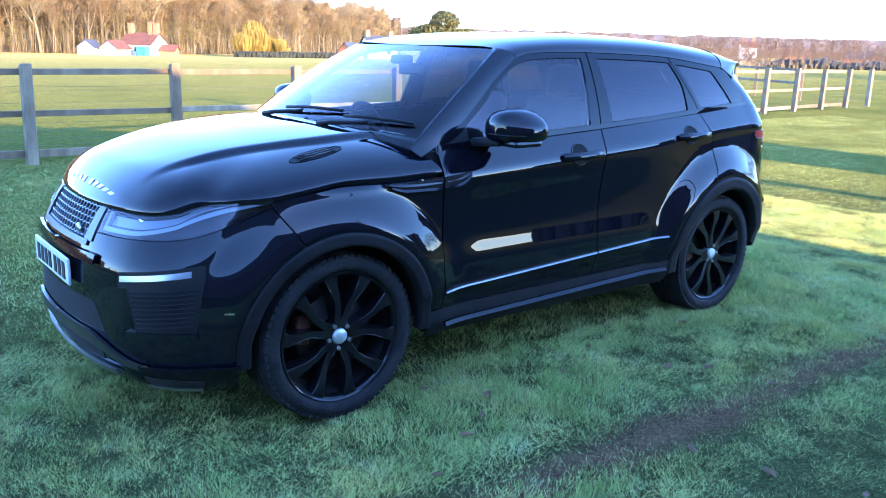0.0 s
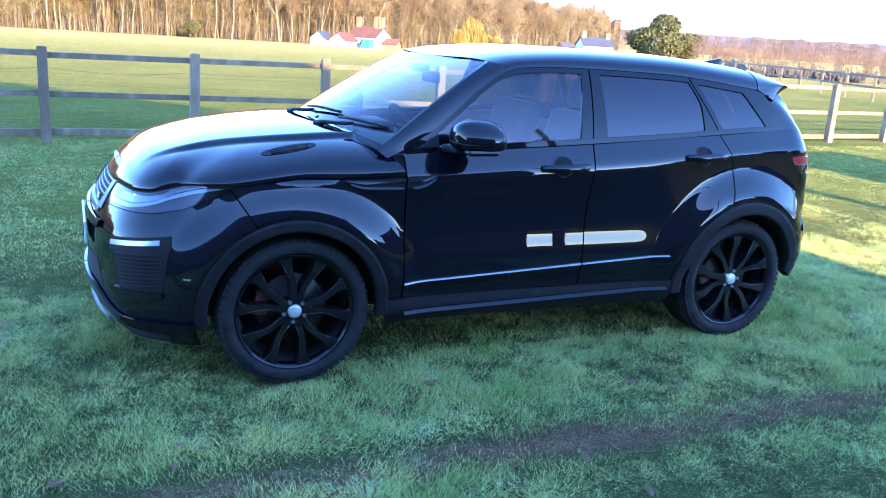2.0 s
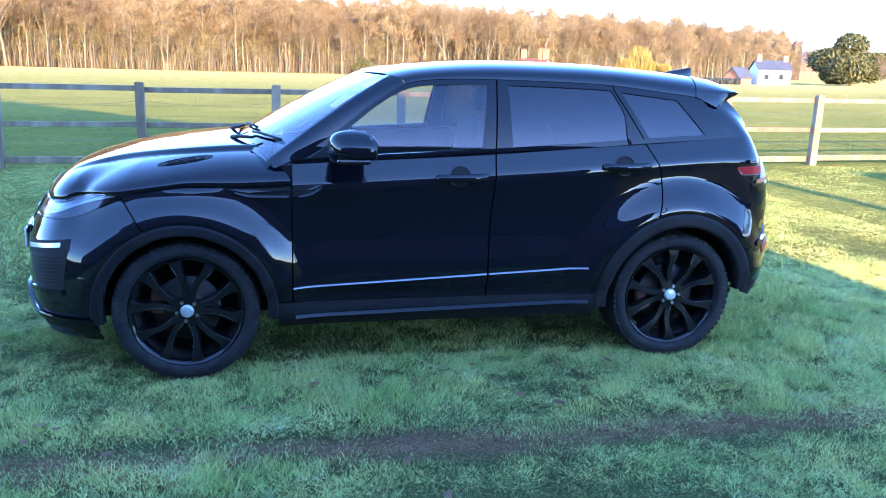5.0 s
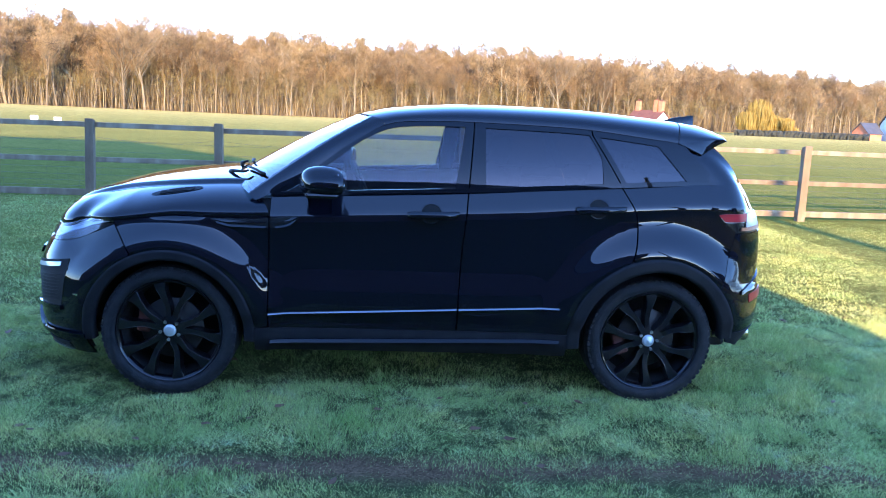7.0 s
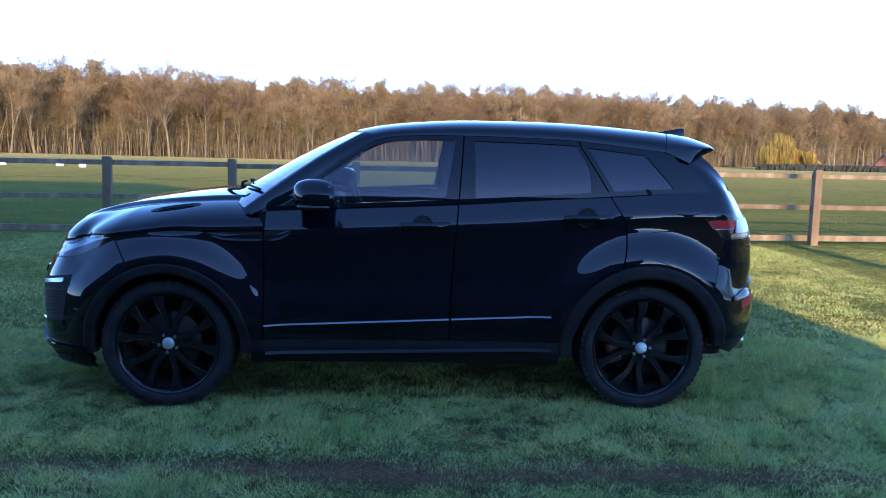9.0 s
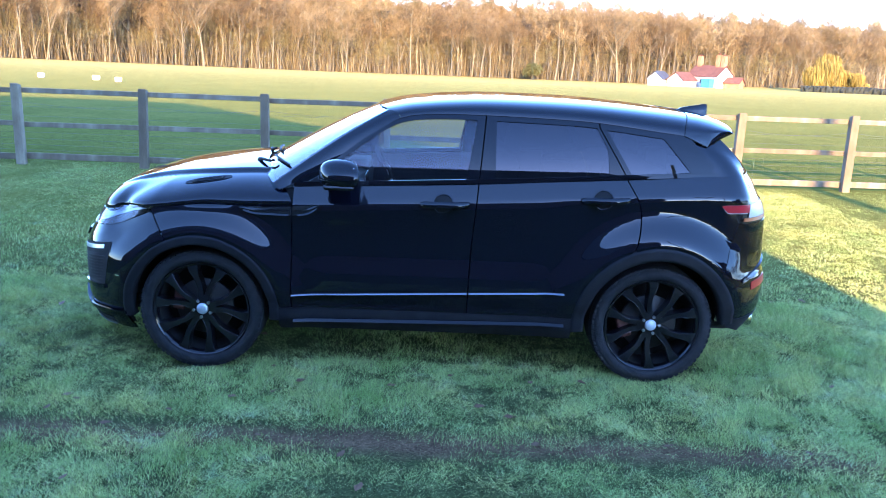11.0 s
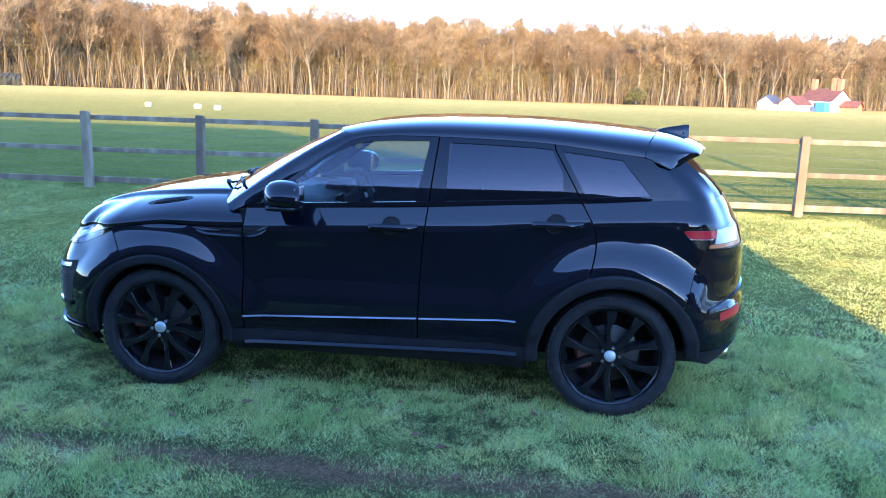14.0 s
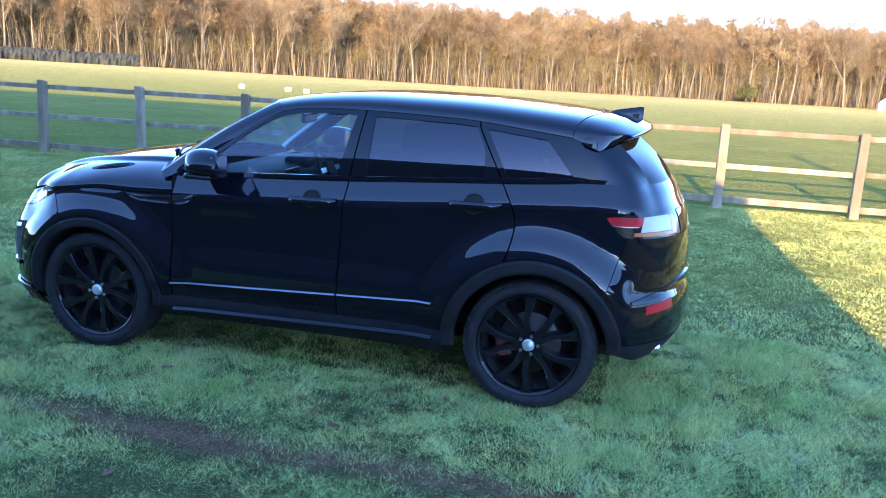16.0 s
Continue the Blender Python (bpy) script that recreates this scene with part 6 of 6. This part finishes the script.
# ---- grass ----
def field(x, y, size, seed):
    """Smooth random values from 0 to 1 over the plan, with features of about that size."""
    r = np.random.default_rng(seed)
    lattice = r.uniform(size=(256, 256))
    u, v = x / size + 77.3, y / size + 41.7
    i, j = np.floor(u).astype(int), np.floor(v).astype(int)
    a, b = u - i, v - j
    a, b = a * a * (3 - 2 * a), b * b * (3 - 2 * b)
    i, j, i1, j1 = i % 256, j % 256, (i + 1) % 256, (j + 1) % 256
    return (lattice[i, j] * (1 - a) + lattice[i1, j] * a) * (1 - b) + (lattice[i, j1] * (1 - a) + lattice[i1, j1] * a) * b


def grass_material(name, dark, mid, light):
    """Blades that differ one by one and patch by patch: lush, strawy, and frosted only on the building's shaded side.
    """
    m = material(name, mid, 0.7, spec=0.2)
    b = m.node_tree.nodes["Principled BSDF"]
    geo = node(m, "ShaderNodeNewGeometry")
    own = ramp(m, geo, "Random Per Island", [(0.0, (0.20, 0.15, 0.085)), (0.08, (0.36, 0.30, 0.16)), (0.11, dark), (0.5, mid), (1.0, light)])
    at = node(m, "ShaderNodeTexCoord")
    apart = node(m, "ShaderNodeSeparateXYZ")
    link(m, at, "Object", apart, 0)
    tone = node(m, "ShaderNodeTexNoise", Scale=1.7, Detail=5.0, Roughness=0.65)
    link(m, at, "Object", tone, "Vector")
    hue = ramp(m, tone, "Fac", [(0.32, (0.72, 0.86, 0.70)), (0.5, (1.0, 1.0, 1.0)), (0.66, (1.28, 1.12, 1.02))])
    tint = node(m, "ShaderNodeMix")
    tint.data_type, tint.blend_type = "RGBA", "MULTIPLY"
    tint.inputs[0].default_value = 1.0
    link(m, own, 0, tint, 6)
    link(m, hue, 0, tint, 7)
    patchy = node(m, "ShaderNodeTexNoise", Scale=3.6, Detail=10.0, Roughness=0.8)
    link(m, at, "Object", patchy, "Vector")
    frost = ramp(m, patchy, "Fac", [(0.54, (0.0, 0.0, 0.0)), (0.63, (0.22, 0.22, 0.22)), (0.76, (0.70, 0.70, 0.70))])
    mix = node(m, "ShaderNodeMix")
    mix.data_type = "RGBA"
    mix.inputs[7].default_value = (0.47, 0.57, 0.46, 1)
    # cuts the frost off at the building's shadow edge, paling only the shaded lawn
    shaded_side = node(m, "ShaderNodeMapRange")
    shaded_side.inputs[1].default_value, shaded_side.inputs[2].default_value, shaded_side.inputs[3].default_value, shaded_side.inputs[4].default_value = 3.0, 5.5, 1.0, 0.0
    link(m, apart, 0, shaded_side, 0)
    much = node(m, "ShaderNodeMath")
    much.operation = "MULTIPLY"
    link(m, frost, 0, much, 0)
    link(m, shaded_side, 0, much, 1)
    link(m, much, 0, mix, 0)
    link(m, tint, 2, mix, 6)
    link(m, mix, 2, b, "Base Color")
    return m


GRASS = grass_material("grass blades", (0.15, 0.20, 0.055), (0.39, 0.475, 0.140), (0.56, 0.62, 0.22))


def mud(x, y):
    """How bare the ground is: the wheel track along the car's side."""
    wob = 0.05 * np.sin(x * 0.9) + 0.03 * np.sin(x * 2.7 + 1)
    return np.exp(-((y + 1.82 + 0.03 * x + wob) / 0.15) ** 2) * (0.35 + 0.9 * field(x, y, 0.55, 31))


def blades(name, x0, x1, y0, y1, count, tall, width, seed, even=0.0, taper=0.0):
    r = np.random.default_rng(seed)
    x, y = r.uniform(x0, x1, count), r.uniform(y0, y1, count)
    tuft = 0.6 * field(x, y, 0.13, 11) + 0.4 * field(x, y, 0.055, 12)
    lush = field(x, y, 0.7, 13)
    if taper:
        even = even * np.clip((y - y0) / 2.5, 0, 1)
        tall = tall * (1 + taper * np.clip(1 - (y - y0) / 2.5, 0, 1))
    tuft, lush = tuft * (1 - even) + 0.5 * even, lush * (1 - even) + 0.5 * even
    keep = r.uniform(size=count) > mud(x, y)
    keep &= r.uniform(size=count) < 0.10 + 1.30 * tuft
    under = (np.abs(x) < 1.75) & (np.abs(y) < 0.72)
    keep &= ~(under & (r.uniform(size=count) < 0.7))
    x, y, tuft, lush = x[keep], y[keep], tuft[keep], lush[keep]
    n = len(x)
    h = (tall[keep] if taper else tall) * (0.35 + 0.9 * r.uniform(size=n)) * (0.35 + 1.15 * tuft) * (0.7 + 0.6 * lush) * (1 - 0.55 * np.clip(mud(x, y), 0, 1))
    a = 2 * np.pi * 1.5 * field(x, y, 0.30, 14) + r.normal(0, 1.7, n)
    flat = np.clip(1.7 * field(x, y, 0.33, 15) - 0.45, 0, 1)
    lean = (0.2 + 1.0 * r.uniform(size=n) + 1.0 * flat * r.uniform(size=n)) * h
    h = h * (1 - 0.35 * flat)
    w = width * r.uniform(0.6, 1.3, n)
    face = r.uniform(0, 2 * np.pi, n)
    s = np.stack((np.cos(face) * w, np.sin(face) * w, np.zeros(n)), 1)
    base = np.stack((x, y, -0.012 + 0.022 * lush), 1)
    tip = base + np.stack((np.cos(a) * lean, np.sin(a) * lean, h), 1)
    v = np.stack((base - s, base + s, tip), 1).reshape(-1, 3)
    me = bpy.data.meshes.new(name)
    me.vertices.add(len(v))
    me.vertices.foreach_set("co", v.astype(np.float32).reshape(-1))
    me.loops.add(3 * n)
    me.loops.foreach_set("vertex_index", np.arange(3 * n).astype(np.int32))
    me.polygons.add(n)
    me.polygons.foreach_set("loop_start", (3 * np.arange(n)).astype(np.int32))
    me.materials.append(GRASS)
    me.update(calc_edges=True)
    return tagged(new(name, me), "short green winter grass with frost", "grass", kind="stuff")


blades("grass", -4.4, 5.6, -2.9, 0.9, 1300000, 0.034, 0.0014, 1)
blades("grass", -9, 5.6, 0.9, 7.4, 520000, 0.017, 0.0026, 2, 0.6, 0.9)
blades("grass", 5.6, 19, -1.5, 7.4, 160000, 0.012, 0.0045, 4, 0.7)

# fallen leaves in the grass
LEAF = speckled("dry brown leaf", [(0.3, (0.09, 0.045, 0.022)), (0.7, (0.20, 0.115, 0.06))], 5.0, 0.8)
r = random.Random(77)
v, f = [], []
for _ in range(150):
    x, y = r.uniform(-3.6, 5.0), r.uniform(-4.0, -0.9) if r.random() < 0.7 else r.uniform(-0.9, 6)
    a, s, z = r.uniform(0, 6.3), r.uniform(0.016, 0.036), r.uniform(0.012, 0.035)
    k = len(v)
    for u, w, up in ((-1.2, 0, 0), (-0.4, 0.6, 0.25), (0.5, 0.5, 0.1), (1.2, 0, 0.3), (0.5, -0.55, 0.3), (-0.4, -0.55, 0.1)):
        v.append((x + s * (u * math.cos(a) - w * math.sin(a)), y + s * (u * math.sin(a) + w * math.cos(a)), z + s * up * r.uniform(0.5, 1.5)))
    f += [(k, k + 1, k + 2, k + 3), (k, k + 3, k + 4, k + 5)]
tagged(mesh("fallen_leaves", v, f, LEAF, smooth=False), "dry brown leaves fallen in the grass", "leaves", kind="stuff")
